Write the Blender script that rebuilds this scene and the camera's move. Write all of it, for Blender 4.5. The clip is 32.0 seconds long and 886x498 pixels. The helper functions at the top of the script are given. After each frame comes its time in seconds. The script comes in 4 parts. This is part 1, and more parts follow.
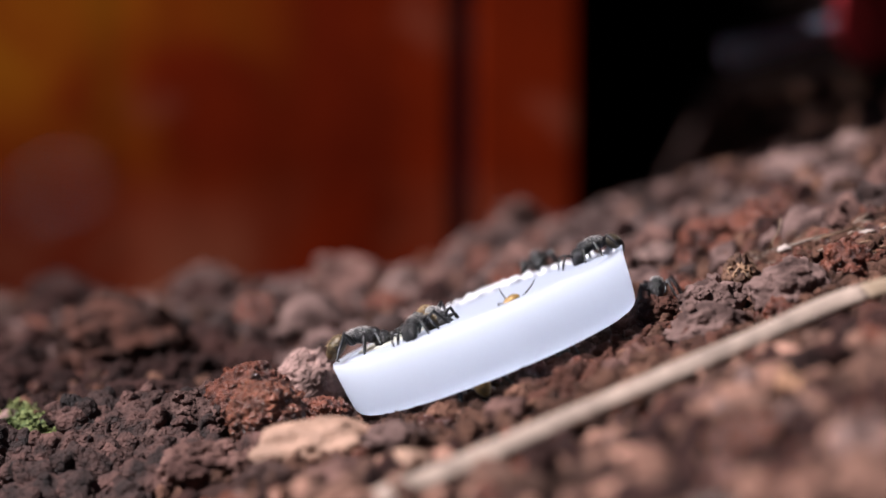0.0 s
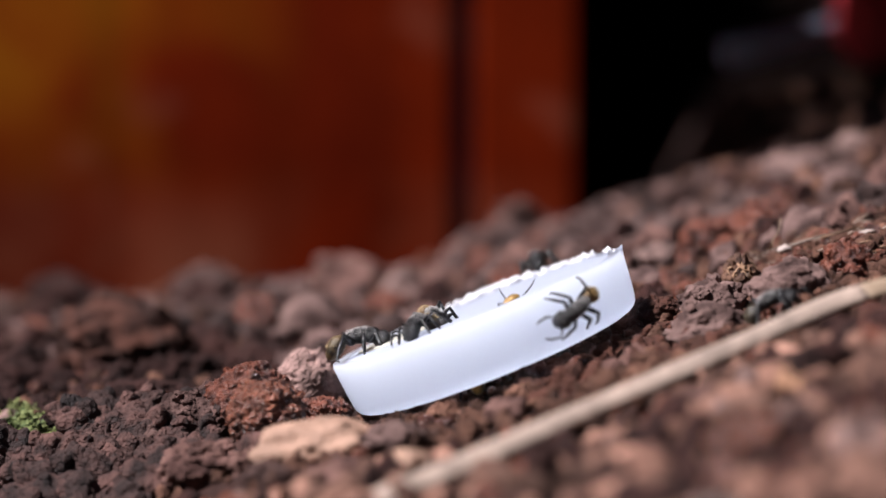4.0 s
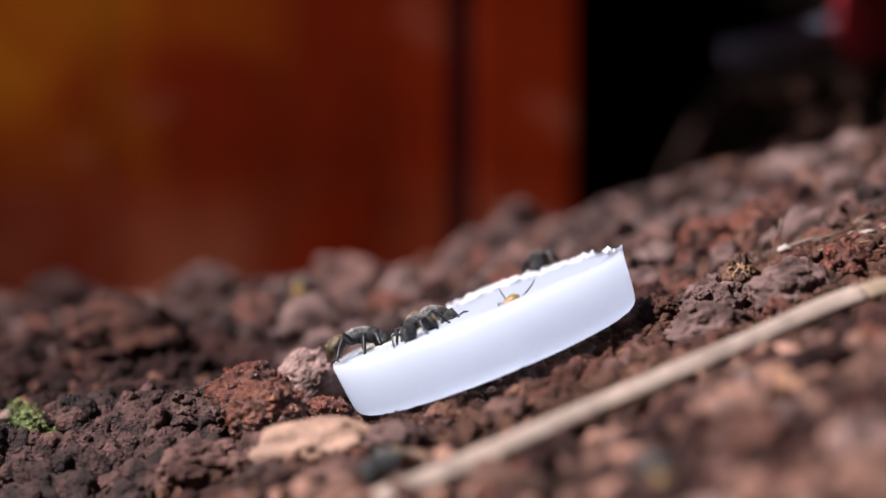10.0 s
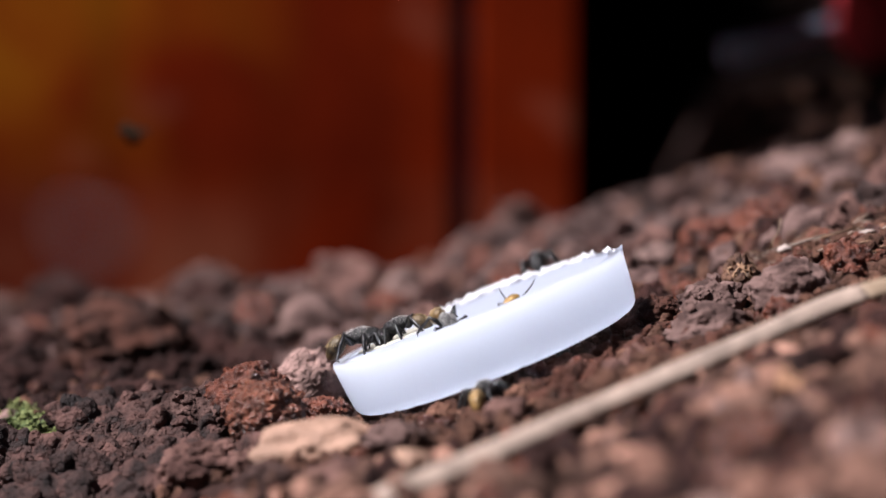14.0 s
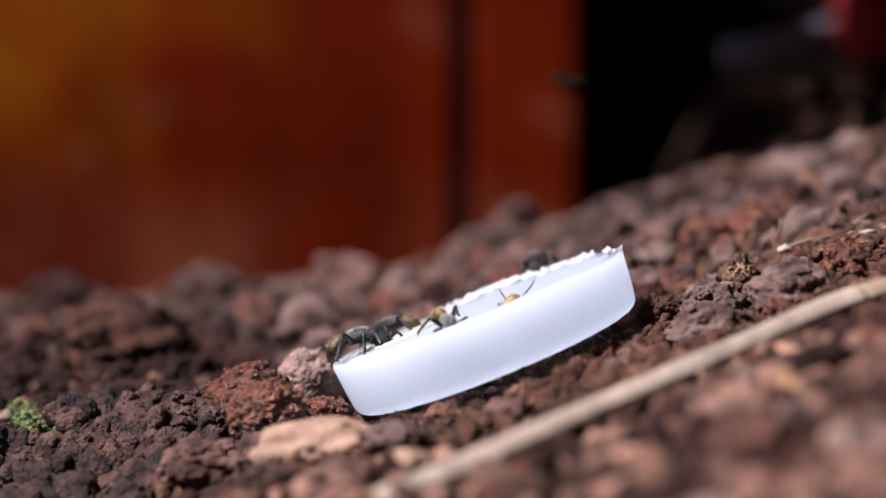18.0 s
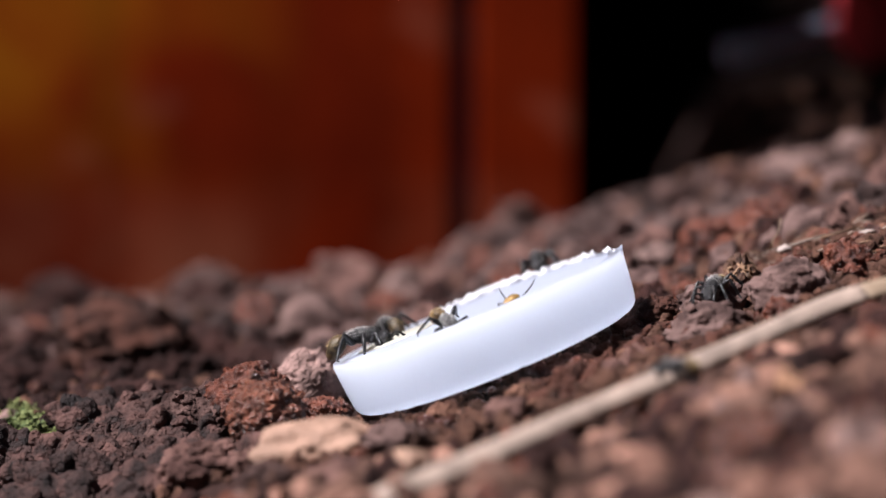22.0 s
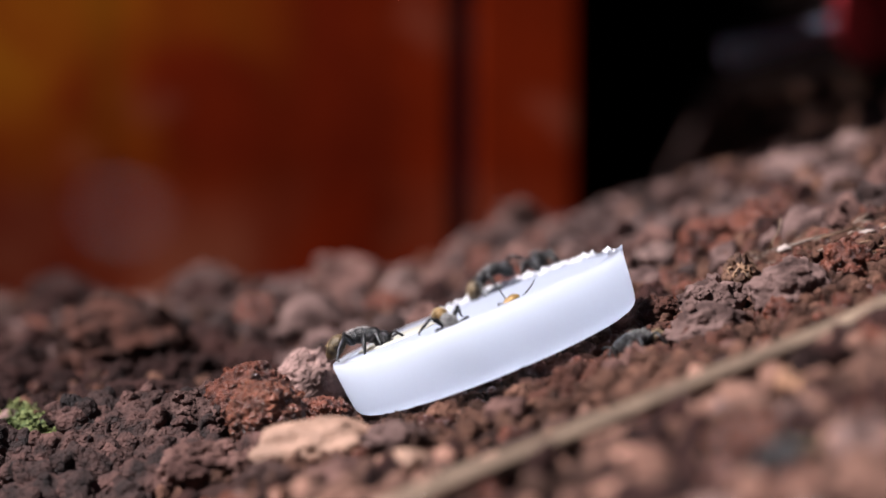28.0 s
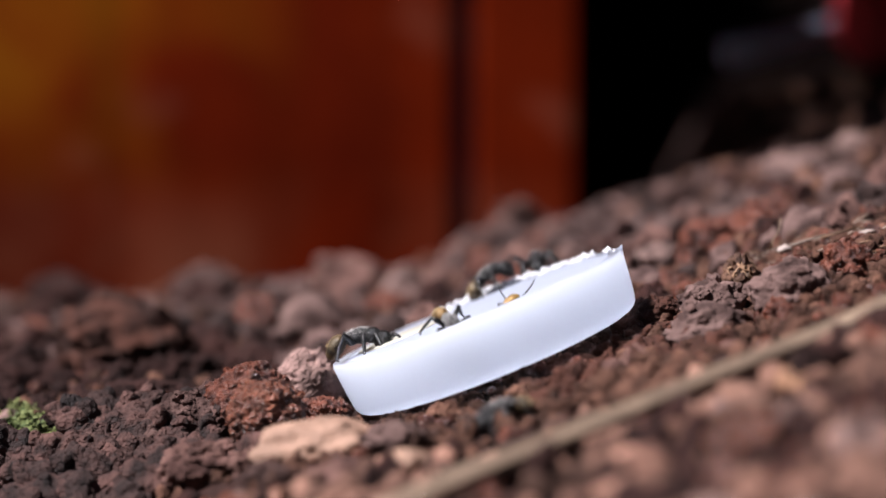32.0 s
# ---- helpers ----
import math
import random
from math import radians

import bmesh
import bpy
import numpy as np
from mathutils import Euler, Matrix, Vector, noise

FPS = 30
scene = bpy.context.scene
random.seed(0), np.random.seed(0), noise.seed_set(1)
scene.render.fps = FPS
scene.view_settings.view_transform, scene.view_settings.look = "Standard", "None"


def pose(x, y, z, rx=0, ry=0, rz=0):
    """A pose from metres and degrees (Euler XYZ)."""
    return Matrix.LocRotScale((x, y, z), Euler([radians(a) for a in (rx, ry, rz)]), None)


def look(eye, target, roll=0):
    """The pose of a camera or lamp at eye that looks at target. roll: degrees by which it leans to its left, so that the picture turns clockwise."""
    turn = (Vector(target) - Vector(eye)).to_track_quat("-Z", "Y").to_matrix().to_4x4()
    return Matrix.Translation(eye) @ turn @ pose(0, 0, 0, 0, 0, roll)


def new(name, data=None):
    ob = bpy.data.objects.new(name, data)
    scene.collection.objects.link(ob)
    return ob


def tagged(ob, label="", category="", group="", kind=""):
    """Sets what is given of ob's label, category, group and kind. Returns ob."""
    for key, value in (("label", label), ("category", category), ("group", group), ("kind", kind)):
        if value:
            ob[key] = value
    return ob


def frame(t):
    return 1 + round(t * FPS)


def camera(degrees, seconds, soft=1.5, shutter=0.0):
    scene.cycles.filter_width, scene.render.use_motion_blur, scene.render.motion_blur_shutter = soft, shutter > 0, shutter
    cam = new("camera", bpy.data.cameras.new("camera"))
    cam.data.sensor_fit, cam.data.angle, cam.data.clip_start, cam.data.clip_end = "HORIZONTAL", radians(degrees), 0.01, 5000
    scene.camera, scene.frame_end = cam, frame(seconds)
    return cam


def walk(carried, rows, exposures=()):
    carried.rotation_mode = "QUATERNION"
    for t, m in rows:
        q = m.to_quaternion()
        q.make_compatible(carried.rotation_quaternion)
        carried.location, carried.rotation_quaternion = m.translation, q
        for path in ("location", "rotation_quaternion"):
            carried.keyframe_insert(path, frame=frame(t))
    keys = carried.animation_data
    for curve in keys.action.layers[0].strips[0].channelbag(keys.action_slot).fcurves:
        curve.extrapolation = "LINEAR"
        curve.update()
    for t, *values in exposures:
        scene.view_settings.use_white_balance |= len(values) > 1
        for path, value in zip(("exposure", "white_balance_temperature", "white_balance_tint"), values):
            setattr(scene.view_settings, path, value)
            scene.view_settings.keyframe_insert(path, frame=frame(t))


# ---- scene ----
cam = camera(20.0, 32.0, soft=1.6, shutter=0.4)
EYE = (0.0, -0.302, 0.0424)
AHEAD = (0.0, 0.0, 0.0)
cam.data.dof.use_dof = True
cam.data.dof.focus_distance = 0.301
cam.data.dof.aperture_fstop = 10.5
walk(cam, [(0.0, look(EYE, AHEAD)), (32.0, look(EYE, AHEAD))], exposures=[(0.0, 0.29, 6130, 18), (32.0, 0.29, 6130, 18)])

# ---- world and sun ----
world = bpy.data.worlds.new("sky")
scene.world = world
world.use_nodes = True
wn = world.node_tree.nodes
sky = wn.new("ShaderNodeTexSky")
sky.sky_type = "NISHITA"
sky.sun_disc = False
SUN_EL, SUN_AZ = radians(55), radians(251)
sky.sun_elevation, sky.sun_rotation = SUN_EL, SUN_AZ
wn["Background"].inputs["Strength"].default_value = 0.014
world.node_tree.links.new(sky.outputs[0], wn["Background"].inputs["Color"])

sun = new("sun", bpy.data.lights.new("sun", "SUN"))
sun.data.energy, sun.data.angle, sun.data.color = 8.8, radians(3), (1.0, 0.97, 0.93)
toward = Vector((math.sin(SUN_AZ) * math.cos(SUN_EL), math.cos(SUN_AZ) * math.cos(SUN_EL), math.sin(SUN_EL)))
sun.matrix_world = look(toward * 2, (0, 0, 0))


# ---- materials ----
def material(name, color, rough=0.8, spread=0.35, scale=300.0, bump=0.0, bump_scale=900.0, second=None, metal=0.0,
             spec=0.4, random_by="object", jitter=0.25, subsurface=0.0):
    """Base colour varied at two scales and from piece to piece, with fine relief. Scales are per metre."""
    m = bpy.data.materials.new(name)
    m.use_nodes = True
    nt = m.node_tree
    n, l = nt.nodes, nt.links
    b = n["Principled BSDF"]
    b.inputs["Roughness"].default_value = rough
    b.inputs["Metallic"].default_value = metal
    b.inputs["Specular IOR Level"].default_value = spec
    if subsurface:
        b.inputs["Subsurface Weight"].default_value = subsurface
        b.inputs["Subsurface Radius"].default_value = (0.025, 0.025, 0.025)
        b.inputs["Subsurface Scale"].default_value = 1.0
    tc = n.new("ShaderNodeNewGeometry")
    coarse, fine = n.new("ShaderNodeTexNoise"), n.new("ShaderNodeTexNoise")
    coarse.inputs["Scale"].default_value, coarse.inputs["Detail"].default_value = scale, 4
    fine.inputs["Scale"].default_value, fine.inputs["Detail"].default_value = scale * 7, 3
    l.new(tc.outputs["Position"], coarse.inputs["Vector"])
    l.new(tc.outputs["Position"], fine.inputs["Vector"])
    dark = [c * (1 - spread) for c in color]
    lite = second or [min(1, c * (1 + spread)) for c in color]
    mix = n.new("ShaderNodeMix")
    mix.data_type = "RGBA"
    mix.inputs[6].default_value, mix.inputs[7].default_value = (*dark, 1), (*lite, 1)
    add = n.new("ShaderNodeMath")
    add.operation = "MULTIPLY_ADD"
    add.inputs[1].default_value = 0.45
    l.new(fine.outputs["Fac"], add.inputs[0])
    sub = n.new("ShaderNodeMapRange")
    sub.inputs[1].default_value, sub.inputs[2].default_value = 0.36, 0.64
    sub.inputs[3].default_value, sub.inputs[4].default_value = -0.2, 0.75
    l.new(coarse.outputs["Fac"], sub.inputs[0])
    l.new(sub.outputs[0], add.inputs[2])
    add.use_clamp = True
    l.new(add.outputs[0], mix.inputs[0])
    out = mix.outputs[2]
    if jitter:
        src = tc.outputs["Random Per Island"] if random_by == "island" else n.new("ShaderNodeObjectInfo").outputs["Random"]
        hsv = n.new("ShaderNodeHueSaturation")
        rng = n.new("ShaderNodeMapRange")
        rng.inputs[3].default_value, rng.inputs[4].default_value = 1 - jitter, 1 + jitter
        l.new(src, rng.inputs[0])
        l.new(rng.outputs[0], hsv.inputs["Value"])
        l.new(out, hsv.inputs["Color"])
        out = hsv.outputs[0]
    l.new(out, b.inputs["Base Color"])
    if bump:
        tex = n.new("ShaderNodeTexNoise")
        tex.inputs["Scale"].default_value, tex.inputs["Detail"].default_value = bump_scale, 5
        l.new(tc.outputs["Position"], tex.inputs["Vector"])
        bp = n.new("ShaderNodeBump")
        bp.inputs["Strength"].default_value, bp.inputs["Distance"].default_value = bump, 0.0012 if bump >= 0.9 else 0.0006
        l.new(tex.outputs["Fac"], bp.inputs["Height"])
        l.new(bp.outputs[0], b.inputs["Normal"])
    return m


GREY_SOIL = material("grey_brown_soil", (0.068, 0.0315, 0.0248), 0.95, 0.5, 260, 0.8, 1900, second=(0.147, 0.078, 0.063), spec=0.2)
UMBER_GREY = material("umber_grey_soil", (0.05, 0.0238, 0.0192), 0.95, 0.55, 260, 1.0, 1700, second=(0.122, 0.07, 0.059), spec=0.2)
# Darker than the crumbs: shade in the gaps is put into this colour.
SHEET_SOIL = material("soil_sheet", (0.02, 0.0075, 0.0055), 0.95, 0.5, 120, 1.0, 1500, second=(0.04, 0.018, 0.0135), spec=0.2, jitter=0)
CRUMB_SOIL = material("soil_crumbs", (0.068, 0.029, 0.0185), 0.95, 0.5, 300, 0.9, 1700, second=(0.128, 0.062, 0.0405), spec=0.2, random_by="island", jitter=0.5)
DUSTY_SOIL = material("dusty_grey_soil", (0.092, 0.0515, 0.0435), 0.95, 0.45, 260, 0.8, 1900, second=(0.182, 0.112, 0.096), spec=0.2)
FAR_SOIL = material("grey_clod_soil", (0.05, 0.0275, 0.0235), 0.95, 0.5, 260, 0.6, 1500, second=(0.108, 0.066, 0.057), spec=0.2, random_by="island", jitter=0.7)
GRANULE_SOIL = material("soil_granule", (0.029, 0.0112, 0.0078), 0.75, 0.6, 300, 0.9, 1900, second=(0.083, 0.039, 0.031), spec=0.3, jitter=0.6)
BROWN_SOIL = material("umber_soil", (0.046, 0.0168, 0.0103), 0.9, 0.5, 240, 0.9, 1500, second=(0.082, 0.03, 0.0185), spec=0.25)
ROOT = material("brown_root", (0.11, 0.055, 0.028), 0.7, 0.4, 400, 0.3, 1500, second=(0.22, 0.125, 0.07))
ROOT_SOIL = material("rooty_soil", (0.06, 0.024, 0.0125), 0.8, 0.5, 500, 0.7, 2000, second=(0.14, 0.066, 0.036), spec=0.4)
NEAR_SOIL = material("pinkish_soil", (0.116, 0.056, 0.0385), 0.95, 0.5, 150, 0.6, 1500, second=(0.212, 0.112, 0.08), spec=0.2, random_by="island", jitter=0.85)
RED_SOIL = material("red_brown_soil", (0.068, 0.0178, 0.0088), 0.4, 0.45, 500, 1.0, 1500, second=(0.148, 0.043, 0.0225), spec=0.42)
RUST_SOIL = material("rust_soil", (0.07, 0.0195, 0.0085), 0.34, 0.45, 500, 1.0, 1600, second=(0.165, 0.05, 0.022), spec=0.6)
ORANGE_STONE = material("orange_tan_stone", (0.24, 0.12, 0.065), 0.75, 0.3, 200, 0.6, 900, spec=0.35)
PALE_CHIP = material("pale_chip", (0.36, 0.29, 0.25), 0.6, 0.2, 300, 0.3, 1500, spec=0.4)
DARK_SOIL = material("dark_brown_soil", (0.025, 0.0095, 0.0073), 0.95, 0.5, 200, 0.9, 1500, spec=0.2)
TAN_STONE = material("tan_stone", (0.32, 0.19, 0.13), 0.75, 0.3, 200, 0.6, 900, spec=0.35)
PALE_SOIL = material("pale_soil", (0.185, 0.115, 0.098), 0.9, 0.45, 300, 0.9, 1500, spec=0.25)
PLASTIC = material("white_plastic", (0.65, 0.71, 0.83), 0.42, 0.01, 80, 0.04, 600, spec=0.35, jitter=0, subsurface=1.0)


def let_light_through(m, share, color):
    """Thin plastic: part of the light passes and spreads."""
    n, l = m.node_tree.nodes, m.node_tree.links
    thin, mix = n.new("ShaderNodeBsdfTranslucent"), n.new("ShaderNodeMixShader")
    thin.inputs["Color"].default_value = (*color, 1)
    mix.inputs[0].default_value = share
    l.new(n["Principled BSDF"].outputs[0], mix.inputs[1])
    l.new(thin.outputs[0], mix.inputs[2])
    l.new(mix.outputs[0], n["Material Output"].inputs["Surface"])


let_light_through(PLASTIC, 0.72, (0.88, 0.92, 0.985))
SUGAR = material("sugar", (0.8, 0.8, 0.82), 0.3, 0.08, 900, 0.3, 2500, random_by="island", jitter=0.1)

# White for the film that brightens the cap's floor.
FILM = material("floor_brightener", (0.79, 0.81, 0.85), 0.5, 0.03, 300, 0.2, 2500, jitter=0)
let_light_through(FILM, 0.88, (0.95, 0.96, 0.98))


def board_material():
    """Reddish varnish over upright grain, worn to amber towards one end, with pale dusty smudges."""
    m = material("varnished_board", (0.11, 0.0074, 0.0004), 0.7, 0.3, 12, 0.1, 300, second=(0.16, 0.0132, 0.0007), spec=0.03, jitter=0)
    n, l = m.node_tree.nodes, m.node_tree.links
    b = n["Principled BSDF"]
    base = b.inputs["Base Color"].links[0].from_socket
    pos, split = n.new("ShaderNodeNewGeometry"), n.new("ShaderNodeSeparateXYZ")
    l.new(pos.outputs["Position"], split.inputs[0])
    patch, streak, dust = n.new("ShaderNodeTexNoise"), n.new("ShaderNodeTexNoise"), n.new("ShaderNodeTexNoise")
    stretch = n.new("ShaderNodeMapping")
    stretch.inputs["Scale"].default_value = (100, 100, 5.4)
    l.new(pos.outputs["Position"], stretch.inputs["Vector"])
    l.new(stretch.outputs[0], streak.inputs["Vector"])
    streak.inputs["Scale"].default_value = 1.0
    for t, s in ((patch, 29), (dust, 46)):
        t.inputs["Scale"].default_value, t.inputs["Detail"].default_value = s, 2
        l.new(pos.outputs["Position"], t.inputs["Vector"])
    along = n.new("ShaderNodeMapRange")
    along.inputs[1].default_value, along.inputs[2].default_value = -0.028, -0.078
    l.new(split.outputs[0], along.inputs[0])
    worn = n.new("ShaderNodeMath")
    worn.operation, worn.use_clamp = "MULTIPLY", True
    lift = n.new("ShaderNodeMapRange")
    lift.inputs[1].default_value, lift.inputs[2].default_value = 0.38, 0.62
    l.new(patch.outputs["Fac"], lift.inputs[0])
    l.new(along.outputs[0], worn.inputs[0]), l.new(lift.outputs[0], worn.inputs[1])
    upper, high = n.new("ShaderNodeMapRange"), n.new("ShaderNodeMath")
    upper.inputs[1].default_value, upper.inputs[2].default_value = -0.026, 0.002
    high.operation, high.use_clamp = "MULTIPLY", True
    l.new(split.outputs[2], upper.inputs[0])
    l.new(worn.outputs[0], high.inputs[0]), l.new(upper.outputs[0], high.inputs[1])
    amber = n.new("ShaderNodeMix")
    amber.data_type = "RGBA"
    amber.inputs[7].default_value = (0.215, 0.06, 0.0014, 1)
    l.new(high.outputs[0], amber.inputs[0]), l.new(base, amber.inputs[6])
    pale = n.new("ShaderNodeMapRange")
    pale.inputs[1].default_value, pale.inputs[2].default_value, pale.inputs[4].default_value = 0.62, 0.8, 0.4
    l.new(dust.outputs["Fac"], pale.inputs[0])
    smudge = n.new("ShaderNodeMix")
    smudge.data_type = "RGBA"
    smudge.inputs[7].default_value = (0.24, 0.09, 0.055, 1)
    l.new(pale.outputs[0], smudge.inputs[0]), l.new(amber.outputs[2], smudge.inputs[6])
    low, film = n.new("ShaderNodeMapRange"), n.new("ShaderNodeMath")
    low.inputs[1].default_value, low.inputs[2].default_value, low.inputs[4].default_value = -0.016, -0.038, 0.6
    l.new(split.outputs[2], low.inputs[0])
    film.operation, film.use_clamp = "MULTIPLY", True
    l.new(low.outputs[0], film.inputs[0]), l.new(lift.outputs[0], film.inputs[1])
    splash = n.new("ShaderNodeMix")
    splash.data_type = "RGBA"
    splash.inputs[7].default_value = (0.17, 0.055, 0.028, 1)
    l.new(film.outputs[0], splash.inputs[0]), l.new(smudge.outputs[2], splash.inputs[6])
    tone = n.new("ShaderNodeMapRange")
    tone.inputs[1].default_value, tone.inputs[2].default_value, tone.inputs[3].default_value, tone.inputs[4].default_value = 0.3, 0.7, 0.8, 1.15
    l.new(streak.outputs["Fac"], tone.inputs[0])
    hsv = n.new("ShaderNodeHueSaturation")
    l.new(tone.outputs[0], hsv.inputs["Value"]), l.new(splash.outputs[2], hsv.inputs["Color"])
    l.new(hsv.outputs[0], b.inputs["Base Color"])
    return m


BOARD = board_material()
# Purplish dark: the gap's shade and a slight lens veil put into colour.
BLACK_GAP = material("gap_shade", (0.07, 0.05, 0.085), 0.85, 0.4, 40, 0.2, 300, spec=0.2, jitter=0)
# Near-black colour in place of the deep shade behind the slope.
SHADE_BLACK = material("shade_black", (0.006, 0.0045, 0.007), 0.95, 0.4, 40, 0.2, 300, spec=0.05, jitter=0)
STRAW = material("dry_straw", (0.25, 0.188, 0.148), 0.7, 0.3, 250, 0.3, 1200)
MOSS = material("green_moss", (0.06, 0.105, 0.022), 0.8, 0.5, 300, 0.4, 1500, second=(0.185, 0.205, 0.065), random_by="island")
CHITIN = material("black_chitin", (0.006, 0.0055, 0.0055), 0.3, 0.5, 1100, 0.6, 6000, second=(0.02, 0.019, 0.019), spec=0.45, jitter=0)
HAIR = material("silvery_hair", (0.3, 0.285, 0.27), 0.5, 0.2, 900, jitter=0)
LEG_BLACK = material("black_leg", (0.008, 0.0075, 0.0075), 0.28, 0.5, 1300, 0.3, 5000, second=(0.016, 0.015, 0.015), spec=0.45, jitter=0)
GOLD = material("gold_abdomen", (0.13, 0.068, 0.014), 0.4, 0.5, 800, 0.3, 7000, second=(0.32, 0.185, 0.042), spec=0.5, metal=0.2, jitter=0.1)
MID_GOLD = material("brown_gold_abdomen", (0.09, 0.052, 0.017), 0.38, 0.5, 800, 0.3, 7000, second=(0.29, 0.17, 0.055), spec=0.5, metal=0.2, jitter=0.1)
DULL_GOLD = material("dull_gold_abdomen", (0.012, 0.009, 0.006), 0.38, 0.5, 800, 0.3, 7000, second=(0.12, 0.08, 0.035), spec=0.55, metal=0.2, jitter=0.1)
BLACK_GOLD = material("black_gold_abdomen", (0.007, 0.006, 0.005), 0.32, 0.5, 700, 0.3, 7000, second=(0.055, 0.042, 0.024), spec=0.6, metal=0.2, jitter=0.1)
GOLD_SHEEN_HAIR = material("golden_sheen_hair", (0.34, 0.235, 0.085), 0.45, 0.2, 900, jitter=0)
PALE_SHEEN_HAIR = material("pale_golden_sheen_hair", (0.32, 0.235, 0.115), 0.45, 0.2, 900, jitter=0)
DULL_SHEEN_HAIR = material("dull_golden_sheen_hair", (0.1, 0.078, 0.045), 0.4, 0.3, 900, jitter=0)
OCHRE = material("ochre_straw", (0.195, 0.13, 0.075), 0.75, 0.3, 120, 0.3, 1200, second=(0.265, 0.19, 0.125), jitter=0)
OLIVE = material("olive_straw", (0.155, 0.103, 0.066), 0.75, 0.35, 90, 0.3, 1200, second=(0.262, 0.182, 0.122), jitter=0)
GREY_STICK = material("grey_stick", (0.4, 0.42, 0.54), 0.8, 0.3, 60, 0.2, 300, spec=0.1)
GNAT_GREY = material("grey_gnat", (0.1, 0.1, 0.105), 0.7, 0.3, 900, spec=0.1)
RED_PLASTIC = material("dull_red_plastic", (0.55, 0.05, 0.06), 0.6, 0.2, 60, 0.1, 300, spec=0.2)
WING = material("brown_wing", (0.012, 0.008, 0.006), 0.9, 0.3, 900, 0.1, 3000, spec=0.0)
FLY_BODY = material("brown_fly", (0.012, 0.007, 0.005), 0.9, 0.4, 900, 0.3, 5000, second=(0.03, 0.018, 0.011), spec=0.0)
SYRUP = material("syrup", (0.86, 0.83, 0.72), 0.22, 0.05, 200, 0.0, 900, spec=0.4, jitter=0)
let_light_through(SYRUP, 0.6, (0.97, 0.95, 0.86))


# ---- mesh helpers ----
def mesh_object(name, verts, faces, mat, smooth=True):
    me = bpy.data.meshes.new(name)
    me.from_pydata(verts, [], faces)
    me.materials.append(mat)
    if smooth:
        me.polygons.foreach_set("use_smooth", [True] * len(me.polygons))
    return new(name, me)


def part(name, bm, mat, parent, label="", smooth=True):
    me = bpy.data.meshes.new(name)
    bm.to_mesh(me)
    bm.free()
    me.materials.append(mat)
    me.polygons.foreach_set("use_smooth", [smooth] * len(me.polygons))
    ob = new(name, me)
    ob.parent = parent
    return tagged(ob, label)


def ico(sub):
    bm = bmesh.new()
    bmesh.ops.create_icosphere(bm, subdivisions=sub, radius=1.0)
    return bm


def clod_bm(seed, sub, lump=0.35, grain=0.18, cells=2.6):
    """A lump of soil of unit radius: an uneven body set with granules."""
    bm = ico(sub)
    off = Vector((seed * 7.31, seed * 3.17, seed * 1.73))
    for v in bm.verts:
        p = v.co.copy()
        r = 1 + lump * noise.noise(p * 1.1 + off) + 0.5 * lump * noise.noise(p * 2.3 + off)
        d = noise.voronoi(p * cells + off)[0][0]
        e = noise.voronoi(p * cells * 2.3 - off)[0][0]
        r += grain * (0.45 - d) + 0.45 * grain * (0.4 - e)
        v.co = p * r
    return bm


def aggregate_bm(seed, sub, knobs, knob_sub, lump=0.35, grain=0.2, cells=2.8, knob=0.14):
    """A crumbly lump: an uneven core with many smaller crumbs grown together on it."""
    bm = clod_bm(seed, sub, lump, grain, cells)
    rng = random.Random(seed)
    core = [v.co.copy() for v in bm.verts]
    off = Vector((seed * 2.1, 3.3, seed * 0.7))
    for _ in range(knobs):
        c = rng.choice(core)
        r = knob * (rng.uniform(0.7, 1.4) + 1.1 * rng.random() ** 3)
        b = ico(knob_sub)
        made = []
        for v in b.verts:
            p = v.co
            k = r * (1 + 0.45 * noise.noise(p * 1.3 + c * 5 + off) + 0.25 * noise.noise(p * 3.1 + c * 9))
            made.append(bm.verts.new(c * 0.97 + p * k))
        b.verts.index_update()
        for f in b.faces:
            bm.faces.new([made[v.index] for v in f.verts])
        b.free()
    return bm


def fused(bm, name, mat, voxel, seed=0.0):
    """The pieces of a lump grown together into one skin."""
    me = bpy.data.meshes.new(name)
    bm.to_mesh(me)
    bm.free()
    tmp = new(name, me)
    mod = tmp.modifiers.new("skin", "REMESH")
    mod.mode, mod.voxel_size = "VOXEL", voxel
    out = bpy.data.meshes.new_from_object(tmp.evaluated_get(bpy.context.evaluated_depsgraph_get()))
    bpy.data.objects.remove(tmp)
    bpy.data.meshes.remove(me)
    off = Vector((seed, seed * 0.3, 1.7))
    for v in out.vertices:
        v.co += v.co.normalized() * (0.03 * noise.noise(v.co * 9 + off) + 0.02 * noise.noise(v.co * 19 + off))
    out.name = name
    out.materials.clear()
    out.materials.append(mat)
    out.polygons.foreach_set("use_smooth", [True] * len(out.polygons))
    return out


def mesh_of(bm, name, mat):
    me = bpy.data.meshes.new(name)
    bm.to_mesh(me)
    bm.free()
    me.materials.append(mat)
    me.polygons.foreach_set("use_smooth", [True] * len(me.polygons))
    return me


